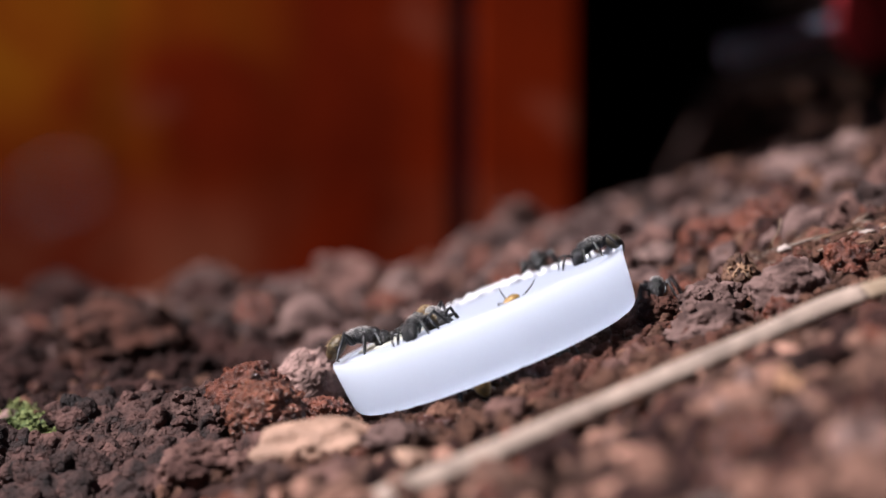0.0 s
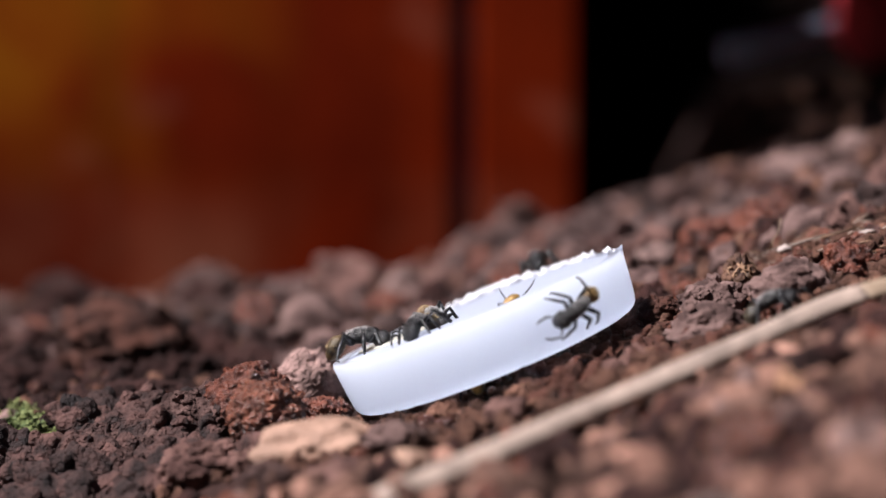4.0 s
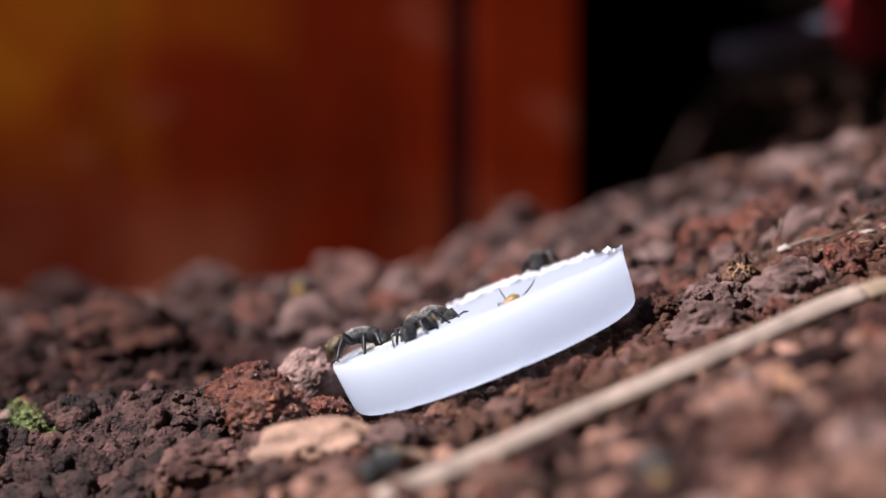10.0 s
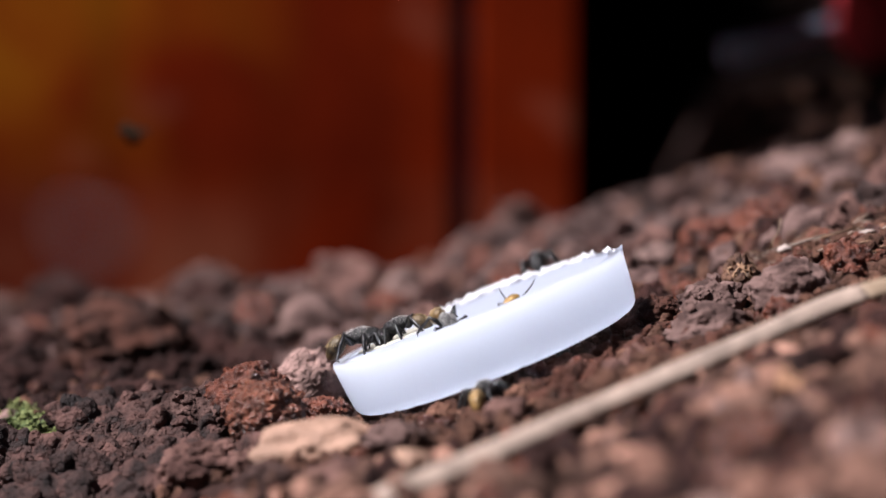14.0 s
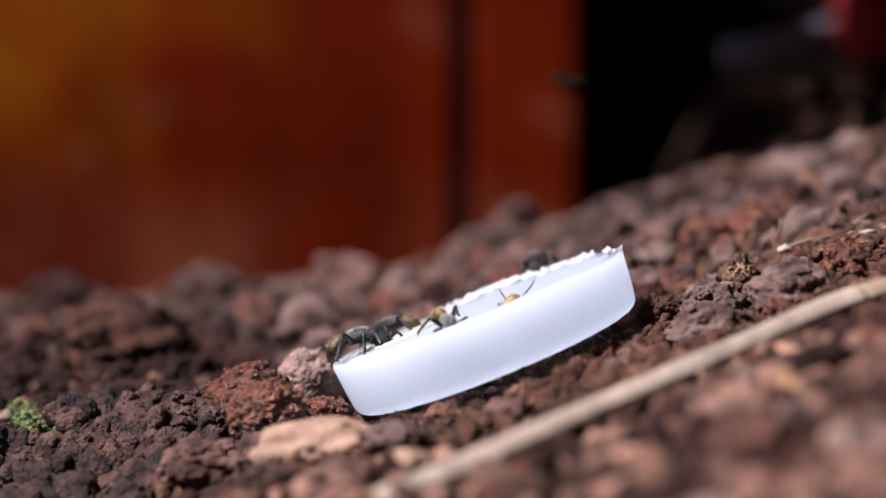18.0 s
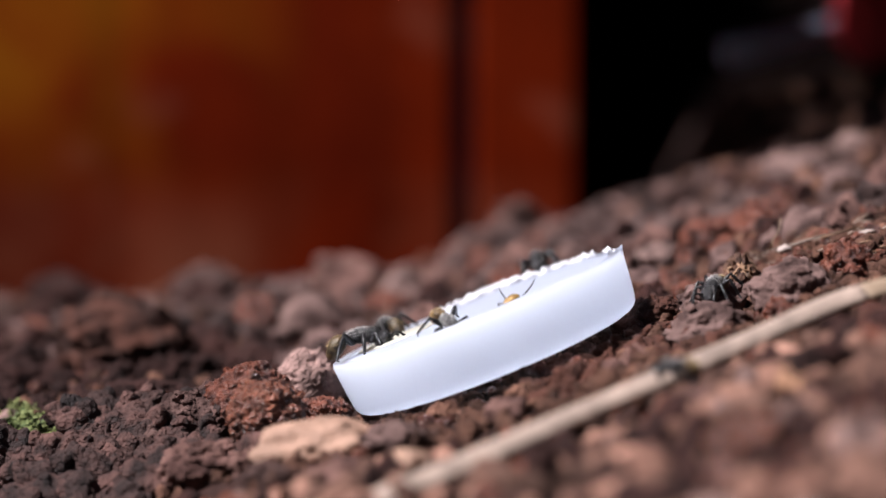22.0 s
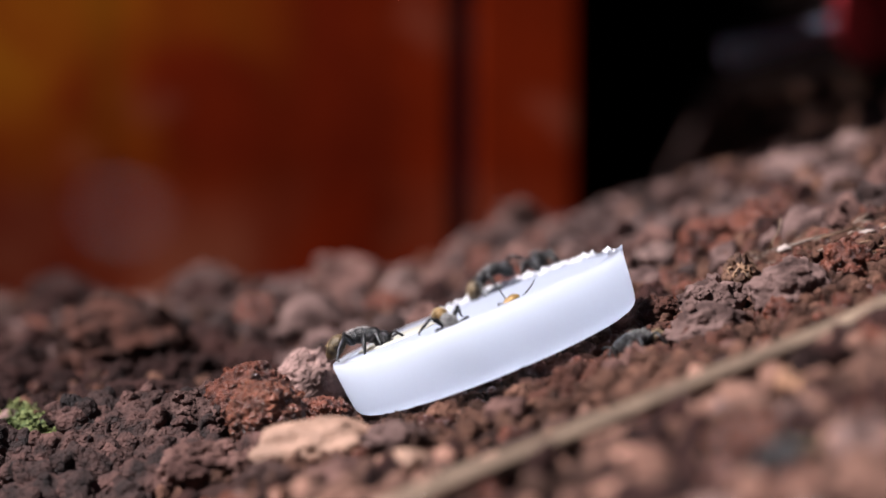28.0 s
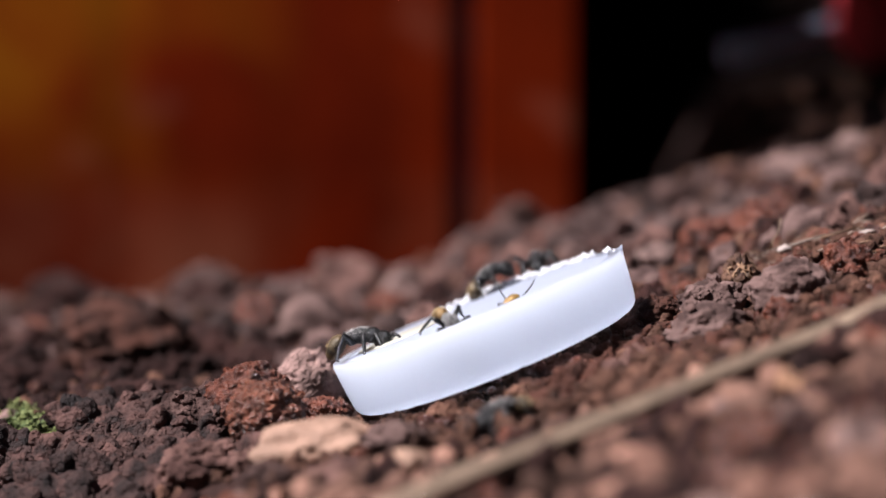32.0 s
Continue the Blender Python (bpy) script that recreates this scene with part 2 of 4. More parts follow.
def tube(bm, pts, radii, seg=6):
    rings = []
    for i, p in enumerate(pts):
        a, b = pts[max(0, i - 1)], pts[min(len(pts) - 1, i + 1)]
        d = (Vector(b) - Vector(a)).normalized()
        s = d.cross(Vector((0.13, 0.21, 1))).normalized()
        t = d.cross(s)
        rings.append([bm.verts.new(Vector(p) + radii[i] * (math.cos(2 * math.pi * k / seg) * s + math.sin(2 * math.pi * k / seg) * t)) for k in range(seg)])
    for a, b in zip(rings, rings[1:]):
        for i in range(seg):
            bm.faces.new((a[i], a[(i + 1) % seg], b[(i + 1) % seg], b[i]))
    bm.faces.new(rings[0][::-1])
    bm.faces.new(rings[-1])


# ---- ground ----
PROFILE = [(-60, -1.2), (-2, -0.3), (-0.4, -0.06), (-0.2, -0.032), (-0.075, -0.0245), (-0.037, -0.0225), (-0.018, -0.021), (-0.010, -0.0205),
           (0.008, -0.0145), (0.024, -0.0100), (0.05, -0.0015), (0.076, 0.0045), (0.12, 0.015), (0.25, 0.04), (1.0, 0.1), (60, 2.0)]


def ground_base(x, y):
    for (x0, z0), (x1, z1) in zip(PROFILE, PROFILE[1:]):
        if x <= x1:
            break
    k = max(0.0, min(1.0, (x - x0) / (x1 - x0)))
    return z0 + (z1 - z0) * k


def ground_z(x, y):
    s = sum(ground_base(x + d, y) for d in (-0.008, -0.004, 0.0, 0.004, 0.008)) / 5
    if y > 0.114:
        s -= 0.17 * min(y - 0.114, 0.4) * max(0.0, min(1.0, (0.06 - x) / 0.016))
    s += 0.28 * min(0.0, max(y, -0.022)) * max(0.0, min(1.0, (-0.022 - x) / 0.012))
    k = max(0.0, min(1.0, (y - 0.045) / 0.045))
    s -= 0.0024 * k * k * (3 - 2 * k) * max(0.0, min(1.0, (0.062 - x) / 0.02))
    p = Vector((x, y, 0))
    return s + 0.0022 * noise.noise(p * 45) + 0.0012 * noise.noise(p * 130)


def spread(inner0, inner1, step, outer):
    a = list(np.arange(inner0, inner1 + step / 2, step))
    grow, d = [], step
    while a[-1] + sum(grow) < outer:
        d *= 1.35
        grow.append(d)
    hi, lo = [], []
    c = a[-1]
    for g in grow:
        c += g
        hi.append(c)
    c = a[0]
    for g in grow:
        c -= g
        lo.append(c)
    return lo[::-1] + a + hi


def build_ground():
    xs, ys = spread(-0.085, 0.095, 0.0011, 60), spread(-0.15, 0.16, 0.0011, 60)
    verts = []
    for y in ys:
        for x in xs:
            z = ground_z(x, y)
            if abs(x) < 0.2 and abs(y) < 0.25:
                p = Vector((x, y, 0))
                z += 0.0009 * (0.5 - noise.voronoi(p * 330)[0][0]) + 0.0005 * (0.5 - noise.voronoi(p * 800)[0][0])
            verts.append((x, y, z))
    w = len(xs)
    faces = [(j * w + i, j * w + i + 1, (j + 1) * w + i + 1, (j + 1) * w + i) for j in range(len(ys) - 1) for i in range(w - 1)]
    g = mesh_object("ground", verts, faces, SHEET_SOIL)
    return tagged(g, "crumbly grey-brown soil sloping up under the cap", "ground", kind="structure")


ground = build_ground()

# ---- board wall behind the soil ----
def box_bm(x0, x1, y0, y1, z0, z1, bevel=0.0):
    bm = bmesh.new()
    bmesh.ops.create_cube(bm, size=1.0)
    for v in bm.verts:
        v.co = Vector(((x0 + x1) / 2 + v.co.x * (x1 - x0), (y0 + y1) / 2 + v.co.y * (y1 - y0), (z0 + z1) / 2 + v.co.z * (z1 - z0)))
    if bevel:
        bmesh.ops.bevel(bm, geom=bm.edges[:], offset=bevel, segments=2, affect="EDGES", profile=0.5)
    return bm


WALL_Y = 0.25
def build_wall():
    wall = tagged(new("wall_back"), "reddish-brown varnished upright boards behind the soil", "wall", kind="structure")
    for x0, x1 in ((-0.5, -0.2615), (-0.2585, 0.0019), (0.0071, 0.0292)):
        part("board", box_bm(x0, x1, WALL_Y, WALL_Y + 0.018, -0.25, 0.5, 0.0008), BOARD, wall, smooth=False)
    part("batten", box_bm(-0.5, 0.026, WALL_Y + 0.0185, WALL_Y + 0.03, -0.1, 0.5, 0.0005), BLACK_GAP, wall, "dark backing added behind the gap", smooth=False)
    part("gap_strip", box_bm(0.0022, 0.0068, WALL_Y + 0.004, WALL_Y + 0.018, -0.1, 0.5, 0.0004), BLACK_GAP, wall, "dark strip added for the shaded gap between the boards", smooth=False)


build_wall()


def build_shade_roof():
    """An added roof of thin dark planks, out of view, with narrow gaps, to shade the soil beyond the boards, closed at
    its back.
    """
    o = tagged(new("overhang"), "added dark roof and panels that shade the soil behind", "overhang", kind="structure")
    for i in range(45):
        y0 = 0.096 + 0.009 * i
        part("plank", box_bm(0.0305, 0.16, y0, y0 + 0.0079, 0.0305, 0.0325, 0.0003), SHADE_BLACK, o, smooth=False)
    # Strip and panels added to block stray sun and close off the dark.
    part("strip", box_bm(0.006, 0.03, 0.125, 0.235, 0.0305, 0.05, 0.001), SHADE_BLACK, o, smooth=False)
    part("back_panel", box_bm(0.0, 0.2, 0.5, 0.515, -0.1, 0.0302, 0.001), SHADE_BLACK, o, smooth=False)
    part("side_panel", box_bm(0.0005, 0.0288, 0.285, 0.498, -0.1, 0.12, 0.001), SHADE_BLACK, o, smooth=False)


build_shade_roof()

# ---- cap ----
CAP_R, CAP_H, FLOOR_D = 0.0189, 0.0066, 0.00025
up_cam = Vector((0, math.sin(radians(8)), math.cos(radians(8))))
fwd_cam = Vector((0, math.cos(radians(8)), -math.sin(radians(8))))
TILT, NOD = radians(21.9), radians(2.0)
cap_x = Vector((math.cos(TILT), 0, 0)) + math.sin(TILT) * up_cam
cap_n = math.cos(NOD) * (Vector((-math.sin(TILT), 0, 0)) + math.cos(TILT) * up_cam) - math.sin(NOD) * fwd_cam
cap_y = cap_n.cross(cap_x)
CAP_TOP = Vector((0.00405, -0.001, -0.0069))
CAP = Matrix((( *[cap_x[0], cap_y[0], cap_n[0]], CAP_TOP[0]), (cap_x[1], cap_y[1], cap_n[1], CAP_TOP[1]), (cap_x[2], cap_y[2], cap_n[2], CAP_TOP[2]), (0, 0, 0, 1)))


def lathe(profile, steps=96):
    bm = bmesh.new()
    rings = []
    for r, z in profile:
        rings.append([bm.verts.new((r * math.cos(2 * math.pi * i / steps), r * math.sin(2 * math.pi * i / steps), z)) for i in range(steps)])
    for a, b in zip(rings, rings[1:]):
        for i in range(steps):
            bm.faces.new((a[i], a[(i + 1) % steps], b[(i + 1) % steps], b[i]))
    bm.faces.new(rings[-1])
    bm.faces.new(rings[0][::-1])
    return bm


def build_cap():
    cap = tagged(new("bottle_cap"), "white plastic bottle cap lying tilted, open side up", "bottle cap")
    cap.matrix_world = CAP
    R, H = CAP_R, CAP_H
    prof = [(0.25 * R, -H - 0.0017), (0.5 * R, -H - 0.00155), (0.75 * R, -H - 0.00115), (0.86 * R, -H - 0.00085), (R - 0.0016, -H - 0.0005), (R - 0.0011, -H - 0.0002), (R - 0.0007, -H + 0.0003), (R - 0.00055, -H + 0.001), (R - 0.0004, -H + 0.002), (R - 0.0002, -H * 0.4), (R, -0.0005), (R - 0.0001, -0.0001),
            (R - 0.0004, 0.0), (R - 0.0008, -0.0002), (R - 0.0010, -0.0004), (R - 0.0016, -FLOOR_D + 0.00005), (0.5 * R, -FLOOR_D), (0.1 * R, -FLOOR_D)]
    shell = lathe(prof)
    for v in shell.verts:
        a = math.atan2(v.co.y, v.co.x)
        if v.co.z > -0.0008 and v.co.xy.length > R - 0.0009:
            v.co.z += 0.00012 * noise.noise(Vector((a * 6, 0, 3))) + (0.0002 if abs(a) < 0.04 else 0)
    part("shell", shell, PLASTIC, cap)
    nib = bmesh.new()
    tube(nib, [(R - 0.0003, -0.0002, -0.0006), (R - 0.0001, -0.0002, 0.0), (R + 0.0002, 0, 0.0003)], [0.0004, 0.0003, 0.00012])
    part("torn_tab", nib, PLASTIC, cap, "small torn white tab on the rim")
    return cap


cap = build_cap()


# ---- ants ----
def blob(bm, center, size, sub=3, turn=0.0, taper=0.0):
    m = Matrix.Translation(center) @ Matrix.Rotation(turn, 4, "Y")
    base = ico(sub)
    made = {}
    for v in base.verts:
        p = v.co.copy()
        k = 1 + taper * p.x
        made[v] = bm.verts.new(m @ Vector((p.x * size[0], p.y * size[1] * k, p.z * size[2] * k)))
    for f in base.faces:
        bm.faces.new([made[v] for v in f.verts])
    base.free()


def hairs(bm, center, size, count, length, rng):
    """Fine pale bristles over the upper side of a rounded body, doubling as its lit sheen."""
    for _ in range(count):
        d = Vector((rng.gauss(0, 1), rng.gauss(0, 1), abs(rng.gauss(0, 1)))).normalized()
        p = Vector(center) + Vector((d.x * size[0], d.y * size[1], d.z * size[2])) * 0.97
        tip = p + (d + Vector((-0.7, rng.gauss(0, 0.3), 0.1))).normalized() * length * rng.uniform(0.6, 1.2)
        s = d.cross(Vector((rng.gauss(0, 1), rng.gauss(0, 1), 0.3))).normalized() * 0.024 * MM
        a, b, c = bm.verts.new(p + s), bm.verts.new(p - s), bm.verts.new(p + d.cross(s).normalized() * 0.024 * MM)
        t = bm.verts.new(tip)
        for f in ((a, b, t), (b, c, t), (c, a, t)):
            bm.faces.new(f).material_index = 1


MM = 0.001
ANT = 1.2 * MM
LEGS = (  # hip, knee, foot of the fore, middle and hind leg (mm, one side)
    ((1.3, 0.6, 1.6), (1.9, 1.6, 2.2), (2.5, 2.3, 0.0)),
    ((0.4, 0.65, 1.5), (0.5, 1.9, 2.4), (0.3, 2.8, 0.0)),
    ((-0.6, 0.6, 1.5), (-1.4, 1.7, 2.6), (-2.5, 2.6, 0.0)))


def build_ant(label, gold=None):
    """An ant eight millimetres long that looks along x, its feet at z = 0, the abdomen hanging down behind."""
    ant = tagged(new("ant"), label, "ant", group="ants round the cap")
    rng = random.Random(3)
    head = bmesh.new()
    blob(head, Vector((2.5, 0, 1.25)) * ANT, Vector((1.25, 1.05, 0.95)) * ANT, 3, radians(66), -0.2)
    hairs(head, Vector((2.5, 0, 1.3)) * ANT, Vector((0.85, 0.9, 1.0)) * ANT, 50, 0.28 * ANT, rng)
    ob = part("head", head, CHITIN, ant)
    ob.data.materials.append(HAIR)
    for s in (-1, 1):
        eye = bmesh.new()
        blob(eye, Vector((2.5, 0.92 * s, 1.65)) * ANT, Vector((0.22, 0.14, 0.24)) * ANT, 2)
        part("eye", eye, LEG_BLACK, ob)
        jaw = bmesh.new()
        tube(jaw, [Vector(p) * ANT for p in ((2.75, 0.32 * s, 0.35), (2.9, 0.3 * s, 0.1), (2.95, 0.05 * s, 0.0))], [0.18 * ANT, 0.13 * ANT, 0.05 * ANT])
        part("mandible", jaw, LEG_BLACK, ob)
    thorax = bmesh.new()
    blob(thorax, Vector((1.35, 0, 2.1)) * ANT, Vector((1.0, 0.9, 0.85)) * ANT)
    blob(thorax, Vector((0.2, 0, 2.2)) * ANT, Vector((1.15, 0.8, 0.85)) * ANT)
    blob(thorax, Vector((-0.75, 0, 2.0)) * ANT, Vector((0.7, 0.65, 0.75)) * ANT)
    hairs(thorax, Vector((0.3, 0, 2.15)) * ANT, Vector((1.7, 0.86, 0.87)) * ANT, 650, 0.25 * ANT, rng)
    part("thorax", thorax, CHITIN, ant).data.materials.append(HAIR)
    waist = bmesh.new()
    blob(waist, Vector((-1.5, 0, 1.75)) * ANT, Vector((0.28, 0.5, 0.65)) * ANT, 2, radians(15))
    part("waist", waist, CHITIN, ant)
    gaster = bmesh.new()
    blob(gaster, Vector((-2.45, 0, 1.25)) * ANT, Vector((1.4, 0.88, 0.86)) * ANT, 4, radians(-52), 0.14)
    for v in gaster.verts:
        v.co += 0.00003 * noise.noise(v.co * 9000) * Vector((1, 1, 1))
    down = bmesh.new()
    hairs(down, Vector((0, 0, 0)), Vector((1.4, 0.88, 0.86)) * ANT, 600, 0.3 * ANT, rng)
    lay = Matrix.Translation(Vector((-2.45, 0, 1.25)) * ANT) @ Matrix.Rotation(radians(-52), 4, "Y")
    # Golden hairs stay on top only, imitating the sheen of light from above.
    for f in down.faces:
        if (lay @ f.calc_center_median()).z < 1.5 * ANT:
            continue
        gaster.faces.new([gaster.verts.new(lay @ v.co) for v in f.verts]).material_index = 1
    down.free()
    ob = part("abdomen", gaster, gold or GOLD, ant, "golden-haired abdomen")
    ob.data.materials.append(GOLD_SHEEN_HAIR if not gold else DULL_SHEEN_HAIR if gold == BLACK_GOLD else PALE_SHEEN_HAIR)
    for hip, knee, foot in LEGS:
        for s in (-1, 1):
            leg = bmesh.new()
            h = Vector((hip[0], hip[1] * s, hip[2]))
            q = [Vector((p[0], p[1] * s, p[2])) - h for p in (hip, knee, foot)]
            mid = q[1] + (q[2] - q[1]) * 0.6 + Vector((0, 0, 0.12))
            pts = [q[0], q[0] * 0.5 + q[1] * 0.5 + Vector((0, 0, 0.15)), q[1], mid, q[2] + Vector((0, 0, 0.12)), q[2] + Vector((0.3, 0.15 * s, 0.03))]
            tube(leg, [p * ANT for p in pts], [r * ANT for r in (0.25, 0.27, 0.2, 0.19, 0.12, 0.08)])
            ob = part("leg", leg, LEG_BLACK, ant)
            ob.location = h * ANT
    for s in (-1, 1):
        an = bmesh.new()
        pts = [(0, 0, 0), (0.8, 0.75 * s, 0.55), (1.15, 1.0 * s, 0.5), (1.7, 1.0 * s, -0.3), (2.0, 0.8 * s, -1.0)]
        tube(an, [Vector(p) * ANT for p in pts], [r * ANT for r in (0.13, 0.12, 0.14, 0.13, 0.11)])
        ob = part("antenna", an, LEG_BLACK, ant)
        ob.location = Vector((2.95, 0.35 * s, 1.45)) * ANT
    return ant


# ---- clods and stones on the soil ----
def hero(name, label, category, x, y, rx, rz, mat, seed, sub=5, lump=0.35, grain=0.18, cells=2.6, turn=0.0, sink=0.35, ry=None, tilt=0.0, knobs=None, knob=0.14):
    """A single lump that rests on the soil at x, y (mm), with half-width rx and half-height rz (mm)."""
    if knobs is None:
        knobs = 0 if grain < 0.12 else 46 if sub >= 5 else 26
    ob = new(name, fused(aggregate_bm(seed, min(sub, 5), knobs, 2 if knobs > 60 or sub < 5 else 3, lump, grain, cells, knob), name, mat, 0.026 if sub > 6 else 0.035 if sub > 5 else 0.05 if sub == 5 else 0.085, seed))
    z = ground_z(x * MM, y * MM)
    ob.matrix_world = Matrix.Translation((x * MM, y * MM, z + rz * MM * (1 - sink))) @ Euler((0, radians(tilt), radians(turn))).to_matrix().to_4x4() @ Matrix.Diagonal((rx * MM, (ry or rx) * MM, rz * MM, 1))
    if sub >= 5 and knobs:
        rng = random.Random(seed + 500)
        for _ in range(6):
            c = Vector(rng.choice(ob.data.vertices).co)
            bit = new("crumb", CRUMB_MESHES[mat][rng.randrange(2)])
            bit.parent = ob
            k = rng.uniform(0.1, 0.2)
            bit.location, bit.rotation_euler, bit.scale = c * 1.02, [rng.uniform(0, 6.28) for _ in range(3)], (k, k, k * rx / rz)
    return tagged(ob, label, category)


CRUMB_MESHES = {m: [fused(aggregate_bm(300 + i, 3, 8, 2, 0.5, 0.3, 2.4), "crumb", m, 0.16, i) for i in range(2)] for m in (RED_SOIL, GREY_SOIL, PALE_SOIL, DARK_SOIL, BROWN_SOIL, TAN_STONE, UMBER_GREY, RUST_SOIL, PALE_CHIP, ORANGE_STONE, ROOT_SOIL, DUSTY_SOIL)}
RED_LABEL, GREY_LABEL = "reddish-brown crumbly clod of soil", "grey-brown clod of dry soil"
hero("clod", "rust-brown granular clod touching the cap", "clod", -23.0, -3.0, 5.9, 4.8, RED_SOIL, 1, 7, 0.2, 0.22, 5.0, sink=0.38, knobs=330, knob=0.08)
hero("clod", "rust-brown rounded lump in front of the larger clod", "clod", -21.0, -11.5, 4.7, 4.2, RUST_SOIL, 2, 7, 0.14, 0.14, 5.0, sink=0.04, knobs=190, knob=0.065)
hero("clod", "small reddish clod wedged against the cap", "clod", -14.4, -4.4, 3.1, 2.5, RED_SOIL, 3, 6, 0.25, 0.22, 4.6, knobs=160, knob=0.09, sink=0.15)
hero("clod", "pale pinkish lump of soil behind the cap edge", "clod", -16.4, 6.0, 3.9, 4.3, PALE_SOIL, 4, 6, 0.22, 0.14, 3.6, sink=0.28, knobs=110, knob=0.07)
hero("stone", "flat tan stone lying on the soil", "stone", -14.2, -29.5, 6.9, 3.5, TAN_STONE, 5, 6, 0.26, 0.07, 2.4, ry=4.0, tilt=-5, sink=0.56)
hero("stone", "blunt pale stone at the end of the stem", "stone", -3.6, -45.0, 1.9, 1.5, TAN_STONE, 87, 5, 0.3, 0.07, sink=0.3)
hero("clod", "pale grey clod in front of the cap", "clod", -5.2, -33.0, 3.6, 2.1, DUSTY_SOIL, 88, 5, 0.3, 0.25, 3.2, sink=0.45, knobs=70, knob=0.12)
hero("clod", "large grey clod near the boards", "clod", -14.9, 96, 6.4, 5.2, GREY_SOIL, 6, 4, sink=0.42)
hero("clod", GREY_LABEL, "clod", -38.8, 108, 5.4, 4.4, UMBER_GREY, 7, 4, sink=0.62)
hero("clod", "dark-brown soil clod", "clod", -63.8, 110, 6.0, 4.0, DARK_SOIL, 8, 4)
hero("clod", "large dark-brown clod of soil", "clod", -44.8, 41.8, 8.4, 5.2, BROWN_SOIL, 82, 5, 0.18, 0.06, 2.4, ry=5.5, sink=0.1, knobs=34, knob=0.2)
hero("clod", "round rust-red clod of soil", "clod", -27.5, 63.6, 3.6, 4.2, RED_SOIL, 10, 4)
hero("clod", "rounded smooth grey clod of soil", "clod", -18.3, 52.6, 5.1, 4.3, DUSTY_SOIL, 11, 4, 0.2, 0.08)
hero("clod", "dark-brown soil clod", "clod", -25.0, 37.9, 4.1, 2.4, DARK_SOIL, 12, 4)
hero("clod", "dark-brown soil clod", "clod", -33.0, 48.9, 3.8, 2.8, DARK_SOIL, 13, 4)
hero("clod", "knobbly grey clod beside the rust-brown clod", "clod", -30.7, -1.6, 4.0, 2.7, UMBER_GREY, 14, 6, 0.3, 0.3, 4.2, knobs=150, knob=0.1)
hero("clod", "knobbly small grey clod of soil", "clod", -27.0, -4.8, 2.6, 2.6, UMBER_GREY, 46, 5, 0.3, 0.3, 4.2, knobs=110, knob=0.11)
hero("clod", GREY_LABEL, "clod", -27.5, -21.4, 4.4, 2.8, GREY_SOIL, 15, 5, 0.3, 0.28, 3.6, knobs=110, knob=0.12)
hero("clod", GREY_LABEL, "clod", -18.6, -38.8, 2.8, 1.6, UMBER_GREY, 16, 5, 0.3, 0.28, 3.6, sink=0.75, knobs=110, knob=0.12)
hero("clod", GREY_LABEL, "clod", -10.5, -43.0, 3.4, 1.7, GREY_SOIL, 17, 5, 0.3, 0.28, 3.6, sink=0.7, knobs=110, knob=0.12)
hero("clod", GREY_LABEL, "clod", -40.2, -7.2, 2.4, 2.2, UMBER_GREY, 18, 5, 0.35, 0.14, 2.6, knobs=22, knob=0.24)
hero("clod", GREY_LABEL, "clod", -34.7, -8.0, 2.5, 2.4, UMBER_GREY, 19, 5, 0.35, 0.14, 2.6, knobs=22, knob=0.24)
hero("clod", GREY_LABEL, "clod", -42.4, -11.2, 2.0, 1.6, UMBER_GREY, 20, 5, 0.35, 0.14, 2.6, knobs=22, knob=0.24)
hero("clod", GREY_LABEL, "clod", -46.5, -6.0, 1.9, 1.7, UMBER_GREY, 21, 5, 0.35, 0.14, 2.6, knobs=22, knob=0.24)
hero("clod", GREY_LABEL, "clod", -36.9, -12.6, 2.0, 1.7, UMBER_GREY, 22, 5, 0.35, 0.14, 2.6, knobs=22, knob=0.24)
hero("clod", "small dark clod below the moss", "clod", -51.7, -3.6, 1.8, 1.9, DARK_SOIL, 23, 4)
hero("clod", "grey clod on the slope beside the stem", "clod", 41.0, -12.0, 4.3, 3.8, DUSTY_SOIL, 24, 5, 0.25, 0.18, 2.8, sink=0.68)
hero("clod", GREY_LABEL, "clod", 32.4, -2.5, 3.9, 3.3, DUSTY_SOIL, 25, 5, 0.3, 0.2, sink=0.55, tilt=-14)
hero("clod", "smooth grey mound of soil beside the stem", "clod", 30.6, -16, 4.4, 3.4, DUSTY_SOIL, 26, 5, 0.2, 0.2, 3.4, sink=0.6, tilt=-16, knobs=60, knob=0.13)
hero("clod", "small dark clod beside the cap", "clod", 26.9, 12, 2.2, 2.4, DARK_SOIL, 27, 5, 0.4, 0.3)
hero("clod", "fibrous rust-red clod with rootlets", "clod", 36.5, 3.0, 2.0, 3.2, ROOT_SOIL, 28, 5, 0.5, 0.5, 2.6, sink=0.2)
hero("clod", RED_LABEL, "clod", 47.7, -8.9, 2.9, 2.6, RED_SOIL, 29, 5, 0.4, 0.3)
hero("stone", "small orange-tan pebble on soil", "stone", 35.1, -57.0, 2.2, 1.6, ORANGE_STONE, 30, 4, 0.2, 0.06)
hero("clod", RED_LABEL, "clod", 27.6, -79.0, 3.6, 3.0, RUST_SOIL, 31, 4, sink=0.0)
hero("stone", "tiny pale pebble on soil", "stone", 21.4, -21.7, 0.8, 0.8, TAN_STONE, 32, 3, 0.2, 0.06)
hero("stone", "tiny pale pebble on soil", "stone", 21.6, -13.1, 0.7, 0.7, TAN_STONE, 33, 3, 0.2, 0.06)
